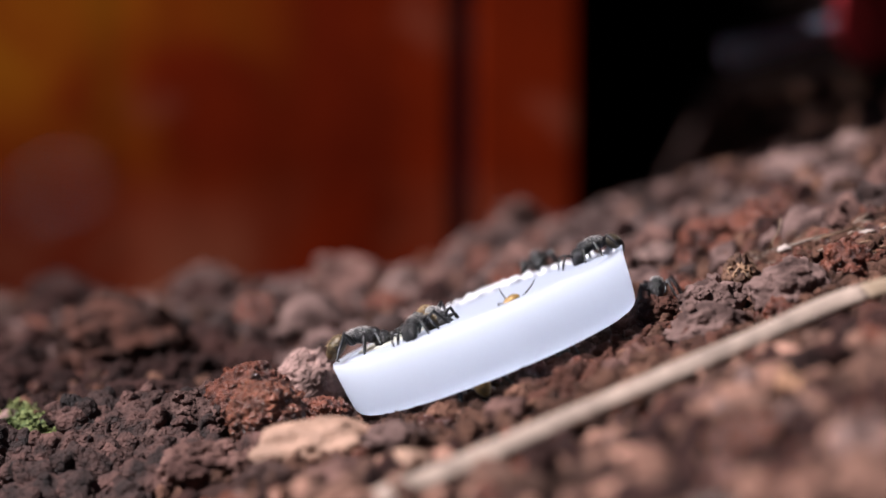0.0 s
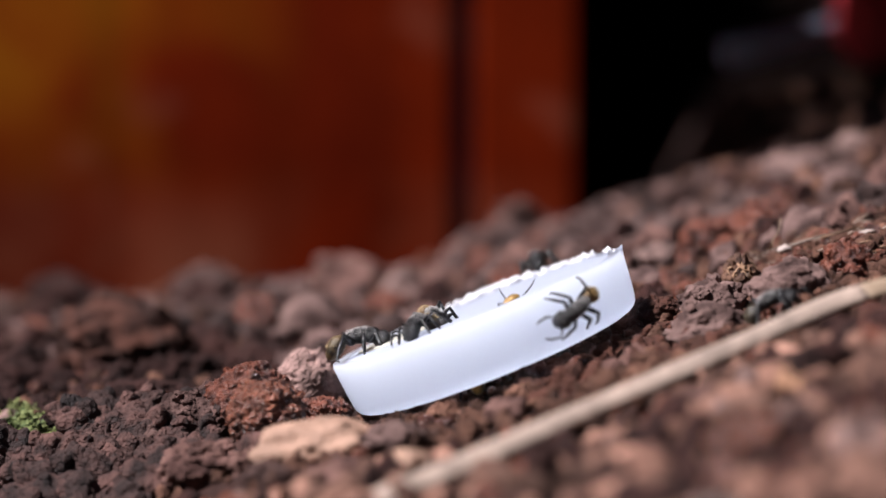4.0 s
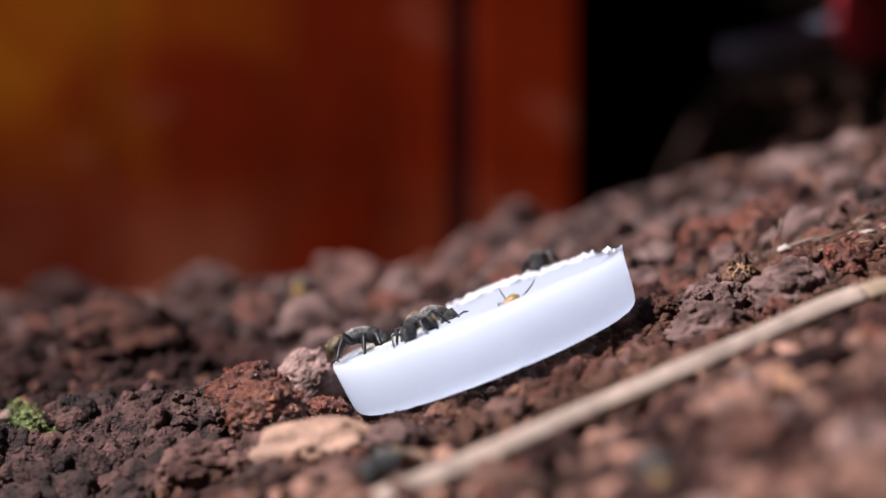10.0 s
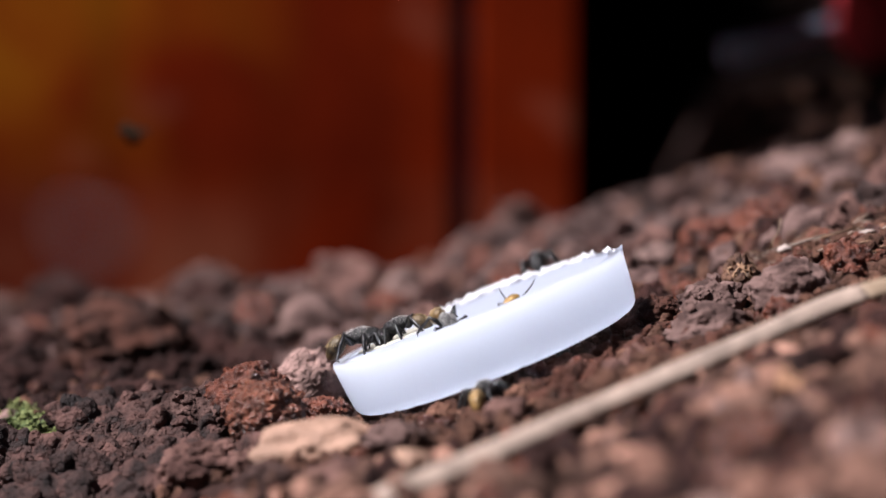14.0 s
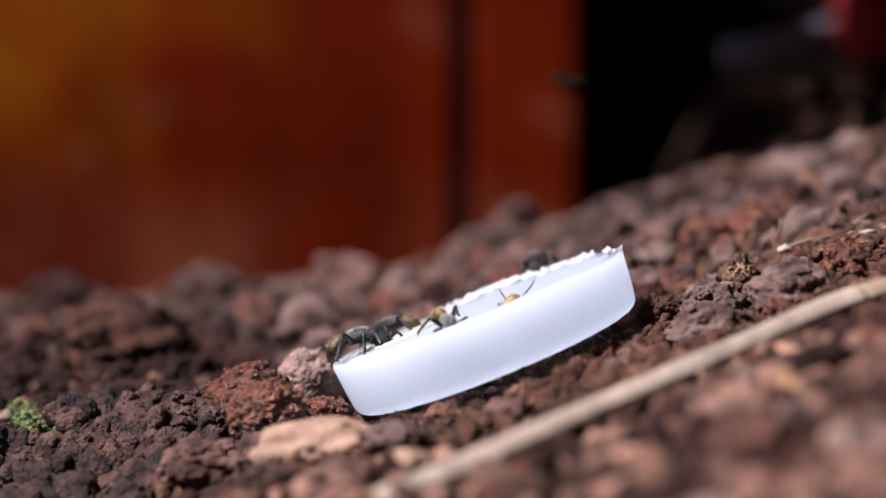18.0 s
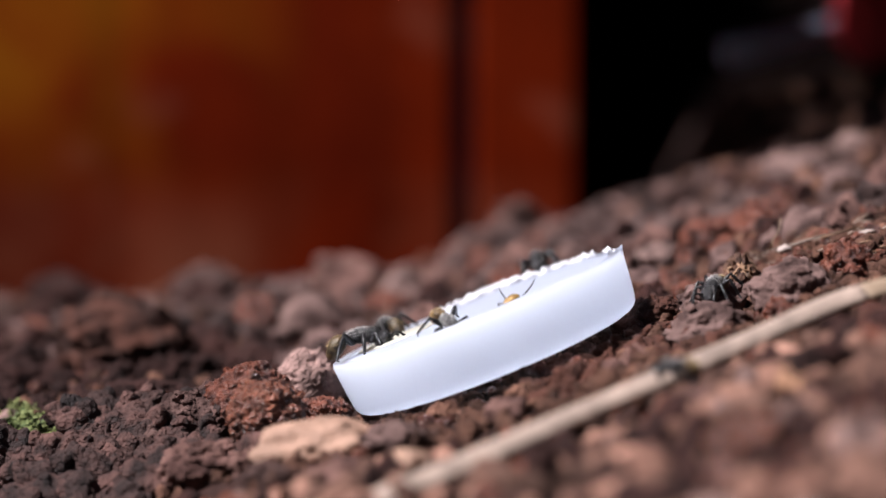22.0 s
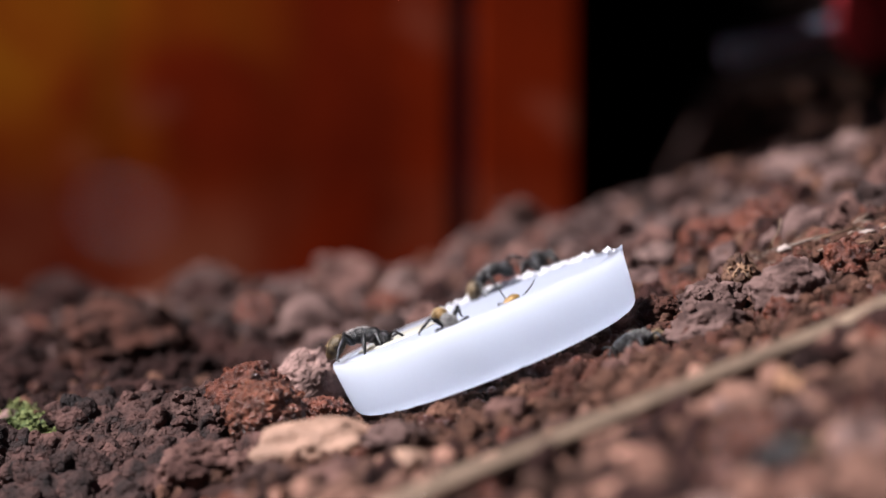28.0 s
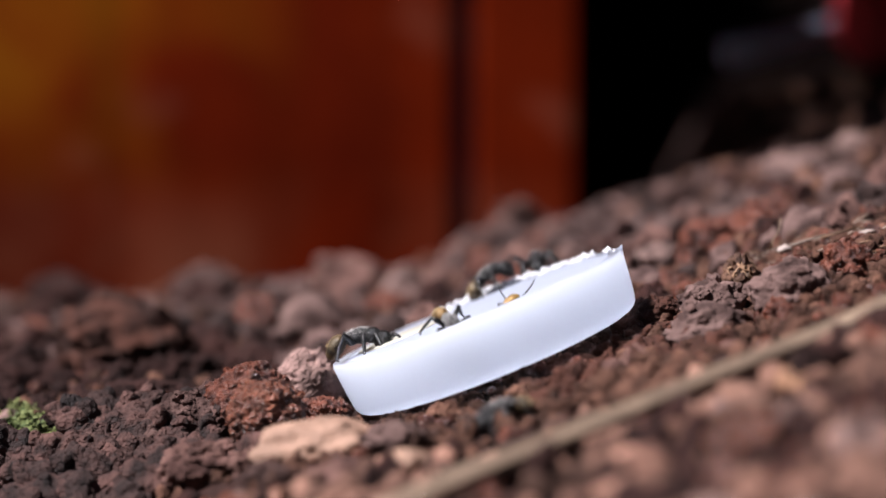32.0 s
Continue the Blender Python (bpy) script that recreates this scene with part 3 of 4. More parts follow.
hero("clod", GREY_LABEL, "clod", 7.4, -30.3, 2.6, 1.8, GREY_SOIL, 34, 4)
hero("clod", GREY_LABEL, "clod", 37.4, 107.8, 3.2, 3.0, UMBER_GREY, 35, 4)
hero("clod", GREY_LABEL, "clod", 43.2, 104.5, 3.1, 3.0, UMBER_GREY, 36, 4)
hero("stone", "tan pebble among grey clods", "stone", 30.0, 91.3, 2.0, 1.9, TAN_STONE, 37, 4, 0.2, 0.06)
hero("clod", "orange-brown clod of soil", "clod", 43.1, 38.9, 4.2, 3.0, RED_SOIL, 38, 4)
hero("clod", "orange-brown clod of soil", "clod", 36.0, 40.6, 3.5, 2.7, RED_SOIL, 39, 4)
hero("clod", GREY_LABEL, "clod", 50.9, 32.1, 2.6, 2.1, GREY_SOIL, 40, 4)
hero("clod", GREY_LABEL, "clod", 29.5, 37.8, 3.4, 2.6, PALE_SOIL, 41, 4)
hero("clod", "pale clod on the upper slope", "clod", 64.3, 93, 3.2, 2.8, PALE_SOIL, 42, 4)
hero("clod", "large grey clod near the boards", "clod", 6.0, 105, 4.5, 4.2, UMBER_GREY, 43, 4, sink=0.45)
hero("clod", GREY_LABEL, "clod", 0.3, 79.4, 3.2, 3.2, GREY_SOIL, 44, 4)
hero("clod", RED_LABEL, "clod", -7.9, 67.5, 4.0, 2.8, RED_SOIL, 45, 4)
# Rust soil darkened to umber: the cap's shade is in its colour.
hero("clod", "umber crumbly clod under the cap edge, darkened for its shade", "clod", 26.0, -1.8, 2.7, 2.0, BROWN_SOIL, 47, 5, 0.5, 0.4)
hero("clod", "dark-brown soil clod", "clod", -38.9, 16.0, 4.6, 2.2, DARK_SOIL, 48, 4)
hero("clod", GREY_LABEL, "clod", -4.5, 111, 4.5, 2.8, GREY_SOIL, 49, 4, sink=0.7)
hero("clod", "large grey clod near the boards", "clod", 18.4, 104, 4.2, 2.8, GREY_SOIL, 50, 4, sink=0.6)
hero("clod", "pale clod on the upper slope", "clod", 54.9, 79.7, 3.0, 2.6, PALE_SOIL, 51, 4)


# ---- moss, straw and the long dry stem ----
def build_moss():
    """Small flat leaflets in three low clumps."""
    rng = random.Random(5)
    verts, faces = [], []
    for cx, cy, rad, count in ((-53.8, 9.5, 4.2, 680), (-50.2, -0.6, 2.6, 390), (-52.4, 4.0, 3.4, 300)):
        for _ in range(count):
            a, r = rng.uniform(0, 6.28), rad * math.sqrt(rng.random())
            x, y = (cx + r * math.cos(a)) * MM, (cy + 0.8 * r * math.sin(a)) * MM
            z = ground_z(x, y) + rng.uniform(0.4, 3.0) * MM * (1.1 - r / (rad + 0.5))
            d = Vector((rng.gauss(0, 1), rng.gauss(0, 1), rng.gauss(0.3, 0.4))).normalized()
            s = d.cross(Vector((rng.gauss(0, 0.5), rng.gauss(0, 0.5), 1))).normalized() * rng.uniform(0.2, 0.4) * MM
            n, p, ln = d.cross(s).normalized() * 0.14 * MM, Vector((x, y, z)), rng.uniform(0.5, 1.15) * MM
            k = len(verts)
            verts += [p, p + d * ln * 0.35 + s * 0.8 + n, p + d * ln * 0.75 + s * 0.7 + n, p + d * ln, p + d * ln * 0.75 - s * 0.7 + n, p + d * ln * 0.35 - s * 0.8 + n, p + d * ln * 0.55 - n * 1.5]
            faces += [(k + i, k + (i + 1) % 6, k + 6) for i in range(6)] + [(k + 5, k + 4, k + 3, k + 2, k + 1, k)]
    tagged(mesh_object("moss", verts, faces, MOSS, False), "small flat tuft of green moss on the soil", "moss", kind="stuff")


build_moss()

STEM_A, STEM_B = Vector((-0.0038, -0.0605, -0.0154)), Vector((0.0511, -0.0265, 0.0008))
ROLLED_A, ROLLED_B = Vector((-0.0045, -0.0720, -0.0142)), Vector((0.0490, -0.0410, 0.0006))


def ribbon(length0, length1, width, thick, z0, steps, wave):
    """A long strip along x with a shallow trough across it."""
    bm = bmesh.new()
    rows = []
    for i in range(steps + 1):
        x = length0 + (length1 - length0) * i / steps
        k = 1 + 0.12 * noise.noise(Vector((x * 60, wave, 0)))
        bow = 0.0004 * noise.noise(Vector((x * 45, 0, 7))) - 0.0019 * max(0.0, (x - 0.052) / 0.02) ** 2
        rows.append([bm.verts.new((x, bow + c * width * k / 2, z0 + dz)) for c, dz in
                     ((-1, 0), (-0.55, thick), (0, thick * 0.7), (0.55, thick), (1, 0), (0.5, -thick * 0.5), (-0.5, -thick * 0.5))])
    for a, b in zip(rows, rows[1:]):
        for j in range(7):
            bm.faces.new((a[j], b[j], b[(j + 1) % 7], a[(j + 1) % 7]))
    bm.faces.new(rows[0]), bm.faces.new(rows[-1][::-1])
    bmesh.ops.recalc_face_normals(bm, faces=bm.faces[:])
    return bm


def stem_pose(a, b):
    """The stem from a towards b, its broad side turned up and forward."""
    x = (b - a).normalized()
    face = Vector((0.05, -0.75, 0.65))
    z = (face - face.dot(x) * x).normalized()
    return Matrix.Translation(a) @ Matrix((x, z.cross(x), z)).transposed().to_4x4()


def build_stem():
    stem = tagged(new("dry_stem"), "long flat dried straw-coloured grass stem across the soil", "grass stem")
    ln = (STEM_B - STEM_A).length
    part("blade", ribbon(-0.003, 0.0605, 0.0024, 0.00035, 0.0002, 55, 0.0), STRAW, stem)
    part("tip", ribbon(0.0605, ln + 0.02, 0.0024, 0.00035, 0.0002, 30, 0.0), OCHRE, stem, "ochre-brown end of the stem")
    part("sheath", ribbon(-0.002, ln + 0.021, 0.002, 0.0003, -0.00035, 60, 0.0), OLIVE, stem, "olive-brown underside of the stem")
    stem.matrix_world = stem_pose(STEM_A, STEM_B)
    return stem


dry_stem = build_stem()
STEM_REST, STEM_ROLLED = stem_pose(STEM_A, STEM_B), stem_pose(ROLLED_A, ROLLED_B)


def twig(label, pts, radius, mat, name="straw"):
    bm = bmesh.new()
    pts = [Vector(p) * MM for p in pts]
    tube(bm, pts, [radius * MM * (1 - 0.6 * i / len(pts)) for i in range(len(pts))])
    ob = new(name, mesh_of(bm, name, mat))
    return tagged(ob, label, "straw")


def g(x, y, up):
    return (x, y, ground_z(x * MM, y * MM) / MM + up)


hero("stone", "small pale stone beside the moss", "stone", -54.6, 8.2, 1.7, 1.2, PALE_SOIL, 86, 4, 0.3, 0.07)
twig("broken pale straw lying on the slope", [(43.3, 9.0, -0.9), (45.5, 9.2, -0.2), (47.9, 9.6, 0.5)], 0.24, STRAW)
twig("broken brown straw lying on the slope", [(47.3, 9.3, 0.1), (50.0, 9.6, 0.9), (52.3, 9.9, 1.5)], 0.2, ROOT)
twig("fine golden hair of dry grass standing up", [(40.9, 9.5, -1.4), (41.3, 9.2, -0.2), (42.0, 9.4, 1.0), (42.2, 9.8, 2.6)], 0.13, OCHRE)
twig("thin pale rootlet over the fibrous clod", [g(35.2, 0.6, 2.3), g(35.8, 0.4, 1.7), g(36.6, 0.7, 2.6), g(37.2, 0.9, 3.6)], 0.14, STRAW)


def build_rootlets():
    """Fine curled rootlets wrapped round the fibrous clod."""
    rng = random.Random(31)
    bm = bmesh.new()
    c = Vector(g(36.5, 3.0, 2.4))
    for _ in range(46):
        a, h = rng.uniform(3.0, 6.4), rng.uniform(-0.9, 0.95)
        pts, da, dh = [], rng.uniform(-0.35, 0.35), rng.uniform(-0.5, 0.5)
        for i in range(5):
            w = math.sqrt(max(0.05, 1 - h * h)) * rng.uniform(1.0, 1.15)
            pts.append((c + Vector((2.1 * w * math.cos(a), 2.1 * w * math.sin(a), 3.0 * h))) * MM)
            a, h = a + da + rng.gauss(0, 0.12), max(-1, min(1.05, h + dh * 0.5))
        r = rng.uniform(0.09, 0.17) * MM
        tube(bm, pts, [r, r, r, r * 0.9, r * 0.6], 5)
    tagged(new("rootlets", mesh_of(bm, "rootlets", ROOT)), "fine brown rootlets curled round a clod", "rootlets", kind="stuff")


build_rootlets()
hero("chip", "small pale chip on the slope", "chip", 42.7, 9.0, 0.85, 0.6, PALE_CHIP, 60, 3, 0.4, 0.1, sink=-3.4)
hero("chip", "long pale chip on the slope", "chip", 52.4, 7.0, 1.2, 0.4, PALE_CHIP, 61, 3, 0.4, 0.1, sink=-2.4, ry=0.6, tilt=-14)


def scatter_litter(name, label, mat, count, seed):
    """Short broken bits of straw and root on the upper slope."""
    rng = random.Random(seed)
    bm = bmesh.new()
    for _ in range(count):
        x, y = rng.uniform(38, 58), rng.uniform(-3, 24)
        a, ln = rng.uniform(-0.5, 0.7), rng.uniform(0.8, 3.2)
        z = ground_z(x * MM, y * MM) / MM + rng.uniform(0.8, 2.0)
        p, d = Vector((x, y, z)), Vector((math.cos(a), math.sin(a) * 0.6, rng.uniform(-0.2, 0.5)))
        r = rng.uniform(0.06, 0.15)
        tube(bm, [p * MM, (p + d * ln * 0.5 + Vector((0, 0, 0.15))) * MM, (p + d * ln) * MM], [r * MM, r * MM, r * 0.6 * MM], 5)
    tagged(new(name, mesh_of(bm, name, mat)), label, "straw litter", kind="stuff")


scatter_litter("straw_litter", "broken bits of pale straw on the slope", STRAW, 34, 21)
scatter_litter("root_litter", "broken bits of brown root on the slope", ROOT, 50, 22)

# in the dark behind
twig("grey weathered stick in the shade", [(57, 205, 10.5), (66, 206, 12.5), (75, 207, 15), (86, 208, 17.5)], 3.3, GREY_STICK, "stick")
hero("shard", "dull red plastic piece in the shade", "plastic piece", 86, 200, 9, 10.5, RED_PLASTIC, 70, 4, 0.2, 0.02, sink=-0.25)


# ---- sugar and syrup in the cap ----
def cap_point(u, v, n):
    return CAP @ Vector((u * MM, v * MM, n * MM))


def grains(name, label, category, spots, mat, seed, size):
    """Small angular crystals at the given points."""
    rng = random.Random(seed)
    verts, faces = [], []
    box = [(-1, -1, -1), (1, -1, -1), (1, 1, -1), (-1, 1, -1), (-1, -1, 1), (1, -1, 1), (1, 1, 1), (-1, 1, 1)]
    for p in spots:
        m = Euler([rng.uniform(0, 6.3) for _ in range(3)]).to_matrix()
        s = [rng.uniform(*size) * MM * 0.5 for _ in range(3)]
        k = len(verts)
        for c in box:
            j = 1 + rng.uniform(-0.3, 0.15)
            verts.append(p + m @ Vector([c[i] * s[i] * j for i in range(3)]))
        faces += [tuple(k + i for i in f) for f in ((0, 3, 2, 1), (4, 5, 6, 7), (0, 1, 5, 4), (1, 2, 6, 5), (2, 3, 7, 6), (3, 0, 4, 7))]
    ob = mesh_object(name, verts, faces, mat, False)
    return tagged(ob, label, category, kind="stuff")


def build_sugar():
    rng = random.Random(8)
    spots = []
    for _ in range(230):
        a = radians(rng.triangular(2, 108, 80))
        r = 18.5 - abs(rng.gauss(0, 0.7))
        spots.append(cap_point(r * math.cos(a), r * math.sin(a), rng.uniform(-0.4, 0.25) if r > 17.6 else -0.75))
    for _ in range(140):
        a, r = radians(rng.gauss(80, 9)), rng.uniform(17.0, 18.9)
        spots.append(cap_point(r * math.cos(a), r * math.sin(a), rng.uniform(-0.2, 0.45)))
    grains("sugar_crystals", "white sugar crystals stuck along the rim", "sugar", spots, SUGAR, 9, (0.22, 0.66))


build_sugar()


def build_film():
    """A thin uneven white film added over the cap's floor to brighten it."""
    bm = bmesh.new()
    rows = []
    for r, dz in ((17.2, -0.02), (16.9, 0.1), (12.0, 0.14), (7.0, 0.12), (2.0, 0.12)):
        ring = []
        for i in range(72):
            a = i * math.pi / 36
            k = 1 + 0.012 * noise.noise(Vector((math.cos(a) * 4, math.sin(a) * 4, r * 0.1)))
            ring.append(bm.verts.new((r * k * MM * math.cos(a), r * k * MM * math.sin(a), (dz + (0.05 * noise.noise(Vector((r * math.cos(a), r * math.sin(a), 2.0))) if dz > 0 else 0)) * MM)))
        rows.append(ring)
    for p, q in zip(rows, rows[1:]):
        for i in range(72):
            bm.faces.new((p[i], p[(i + 1) % 72], q[(i + 1) % 72], q[i]))
    bm.faces.new(rows[-1]), bm.faces.new(rows[0][::-1])
    ob = new("floor_brightener", mesh_of(bm, "floor_brightener", FILM))
    ob.matrix_world = CAP @ pose(0, 0, -FLOOR_D)
    tagged(ob, "thin white film added to brighten the cap floor", "sugar")


build_film()


def build_syrup():
    bm = bmesh.new()
    ring = [bm.verts.new((5.2 * MM * math.cos(a) * (1 + 0.15 * math.sin(3 * a)), 6.5 * MM * math.sin(a) * (1 + 0.1 * math.cos(2 * a)), 0)) for a in np.arange(40) * 2 * math.pi / 40]
    top = [bm.verts.new((v.co.x * 0.9, v.co.y * 0.9, 0.00022)) for v in ring]
    for i in range(40):
        bm.faces.new((ring[i], ring[(i + 1) % 40], top[(i + 1) % 40], top[i]))
    bm.faces.new(top), bm.faces.new(ring[::-1])
    ob = new("syrup_pool", mesh_of(bm, "syrup_pool", SYRUP))
    ob.matrix_world = CAP @ pose(-10.2 * MM, 2.0 * MM, -FLOOR_D + 0.0001)
    tagged(ob, "pale yellow syrup pooled at the low side of the cap", "syrup")


build_syrup()
# ---- poses ----
def on_cap(u, v, heading, lift=-0.6, rx=0, ry=0):
    """A pose on the cap's floor: u along its tilt, v away across it, lift (mm), heading in degrees."""
    return CAP @ pose(u * MM, v * MM, lift * MM, 0, 0, heading) @ pose(0, 0, 0, rx, ry, 0)


def on_side(phi, h, way):
    """A pose on the cap's outer side: angle round it, depth below the rim (mm), way: 0 round to the right, 90 up, 180 to the left."""
    a, w = radians(phi), radians(way)
    out = Vector((math.cos(a), math.sin(a), 0))
    ahead = math.cos(w) * Vector((-math.sin(a), math.cos(a), 0)) + math.sin(w) * Vector((0, 0, 1))
    m = Matrix((ahead, out.cross(ahead), out)).transposed().to_4x4()
    return CAP @ Matrix.Translation(Vector((CAP_R * out.x, CAP_R * out.y, -h * MM))) @ m


def on_soil(x, y, heading, up=1.0, ry=0.0):
    """A pose on the soil, leaning with the slope (mm, degrees)."""
    x, y, e = x * MM, y * MM, 0.004
    z = sum(ground_z(x + i * e, y + j * e) for i in (-1, 0, 1) for j in (-1, 0, 1)) / 9
    n = Vector(((ground_z(x - e, y) - ground_z(x + e, y)) / (2 * e), (ground_z(x, y - e) - ground_z(x, y + e)) / (2 * e), 1)).normalized()
    f = Vector((math.cos(radians(heading)), math.sin(radians(heading)), 0))
    f = (f - f.dot(n) * n).normalized()
    return Matrix.Translation((x, y, z + up * MM)) @ Matrix((f, n.cross(f), n)).transposed().to_4x4() @ pose(0, 0, 0, 0, ry, 0)


def between(a, b, k):
    return a.lerp(b, k)


def soil_rows(way, up=1.0, end_up=None):
    """Rows from points (seconds, x, y and, over a clod or stem, a lift) on the soil, the heading along the path; end_up: the last height, where the ant slips into a crack."""
    rows, heads = [], []
    for i in range(len(way)):
        a, b = way[max(0, i - 1)], way[min(len(way) - 1, i + 1)]
        heads.append(math.degrees(math.atan2(b[2] - a[2], b[1] - a[1])) if (a[1], a[2]) != (b[1], b[2]) else heads[-1])
    lifts = [w[3] if len(w) > 3 else 0.0 for w in way]
    way = [w[:3] for w in way]
    for i, (t, x, y) in enumerate(way):
        lift = up + lifts[i]
        rows.append((t, on_soil(x, y, heads[i], lift if end_up is None or i + 1 < len(way) else end_up)))
        if i + 1 < len(way):
            t1, x1, y1 = way[i + 1]
            turn = (heads[i + 1] - heads[i] + 180) % 360 - 180
            n = max(1, int(abs(turn) // 40) + 1)
            for k in range(1, n):
                f = k / n
                rows.append((t + (t1 - t) * f, on_soil(x + (x1 - x) * f, y + (y1 - y) * f, heads[i] + turn * f, up + lifts[i] + (lifts[i + 1] - lifts[i]) * f)))
    return rows


def spanned(rows):
    if rows[0][0] > 0:
        rows = [(0.0, rows[0][1])] + rows
    if rows[-1][0] < 32:
        rows = rows + [(32.0, rows[-1][1])]
    return rows


def gait(ant, spans, seed=0):
    """Step the legs in two sets of three over the spans (start, end, swing in degrees); feel about with the antennae throughout."""
    rng = random.Random(seed)
    legs = [c for c in ant.children if c.name.startswith("leg")]
    for k, leg in enumerate(legs):
        hip = leg.location.copy()
        side = 1 if k % 2 else -1
        group = 1 if (k // 2 + k % 2) % 2 else -1
        rows = [(0.0, Matrix.Translation(hip) @ pose(0, 0, 0, 0, 0, rng.uniform(-5, 5)))]
        for t0, t1, swing in spans:
            n = max(2, int((t1 - t0) / 0.09))
            for i in range(n):
                t = t0 + (t1 - t0) * i / n
                if t <= rows[-1][0]:
                    continue
                s = math.sin(i * 1.55 + (0 if group > 0 else math.pi))
                c = math.cos(i * 1.55 + (0 if group > 0 else math.pi))
                rows.append((t, Matrix.Translation(hip) @ pose(0, 0, 0, side * max(0, c) * swing * 0.5, 0, side * -s * swing)))
        rows.append((32.0, rows[0][1]))
        walk(leg, rows)
    for k, feeler in enumerate(c for c in ant.children if c.name.startswith("antenna")):
        root = feeler.location.copy()
        rows = [(t, Matrix.Translation(root) @ pose(0, 0, 0, rng.uniform(-12, 12), rng.uniform(-18, 18), rng.uniform(-16, 16))) for t in np.arange(0, 32.01, 0.8)]
        walk(feeler, rows)


def settle(rows_at, seed, amount=1.0, step=1.6):
    """Small shifts of a feeding ant about its place. rows_at(t) gives the pose."""
    rng = random.Random(seed)
    return [(float(t), rows_at(float(t)) @ pose(rng.gauss(0, 0.1) * amount * MM, rng.gauss(0, 0.1) * amount * MM, 0, 0, rng.gauss(0, 1.5) * amount, rng.gauss(0, 2.5) * amount))
            for t in np.arange(0, 32.01, step)]


# ---- the ants ----
FEED = "black ant with golden abdomen feeding on syrup in the cap"
WALKER = "black ant with golden abdomen walking over the soil"
ant_a = build_ant("black ant with dull golden abdomen feeding at the low rim", DULL_GOLD)
ant_b = build_ant(FEED, DULL_GOLD)
ant_c = build_ant(FEED, MID_GOLD)
ant_d = build_ant("black ant peering over the far rim of the cap", DULL_GOLD)
ant_e = build_ant("black ant climbing down from the cap rim", BLACK_GOLD)
ant_f = build_ant("black ant with golden abdomen climbing over the cap", MID_GOLD)


def build_stuck_ant():
    """Only the abdomen and three stiff legs of this ant stand out of the sugar."""
    ant = tagged(new("ant"), "golden ant lying half sunk in the sugary cap", "ant", group="ants round the cap")
    b = bmesh.new()
    blob(b, Vector((0, 0, 0.35)) * MM, Vector((1.25, 0.8, 0.72)) * MM, 3, radians(-12), 0.14)
    part("abdomen", b, GOLD, ant, "golden-haired abdomen")
    t = bmesh.new()
    blob(t, Vector((1.35, 0, 0.1)) * MM, Vector((0.55, 0.5, 0.4)) * MM, 2)
    part("waist", t, CHITIN, ant)
    for pts in (((-0.9, -0.5, 0.3), (-1.6, -1.0, 0.8), (-2.3, -1.3, -0.3), (-2.0, -1.6, -0.4)), ((1.2, 0.3, 0.3), (2.3, 1.2, 0.6), (3.4, 2.0, 1.0), (4.3, 2.6, 1.6)), ((-0.2, 0.7, 0.5), (-0.3, 1.6, 1.6), (-0.2, 2.4, 2.2))):
        leg = bmesh.new()
        tube(leg, [Vector(p) * MM for p in pts], [0.085 * MM] * (len(pts) - 1) + [0.05 * MM])
        part("leg", leg, LEG_BLACK, ant)
    return ant


ant_g = build_stuck_ant()
ant_h = build_ant("black ant with golden abdomen at the lower cap edge")
soil_ants = [build_ant(WALKER, DULL_GOLD if i in (0, 1, 2, 4, 6) else MID_GOLD if i in (3, 5) else GOLD) for i in range(8)]


def build_fly(name, label, size, body_mat, wing_mat):
    """A small two-winged fly of that length (mm) that looks along x."""
    fly = tagged(new(name), label, "fly")
    k = size / 4.0
    b = bmesh.new()
    blob(b, Vector((0.5, 0, 0)) * MM * k, Vector((0.95, 0.8, 0.8)) * MM * k, 2)
    blob(b, Vector((-0.9, 0, -0.15)) * MM * k, Vector((1.3, 0.8, 0.75)) * MM * k, 2)
    part("body", b, body_mat, fly)
    h = bmesh.new()
    blob(h, Vector((1.5, 0, -0.05)) * MM * k, Vector((0.4, 0.5, 0.42)) * MM * k, 2)
    part("head", h, body_mat, fly)
    for s in (-1, 1):
        w = bmesh.new()
        blob(w, Vector((-0.9, 1.0 * s, 0.5)) * MM * k, Vector((0.9, 0.7, 0.06)) * MM * k, 2)
        part("wing", w, wing_mat, fly)
    return fly


fly = build_fly("fly", "small brown fly hovering before the boards", 5.6, FLY_BODY, WING)
gnat = build_fly("gnat", "grey gnat flying close before the lens", 2.5, GNAT_GREY, GNAT_GREY)


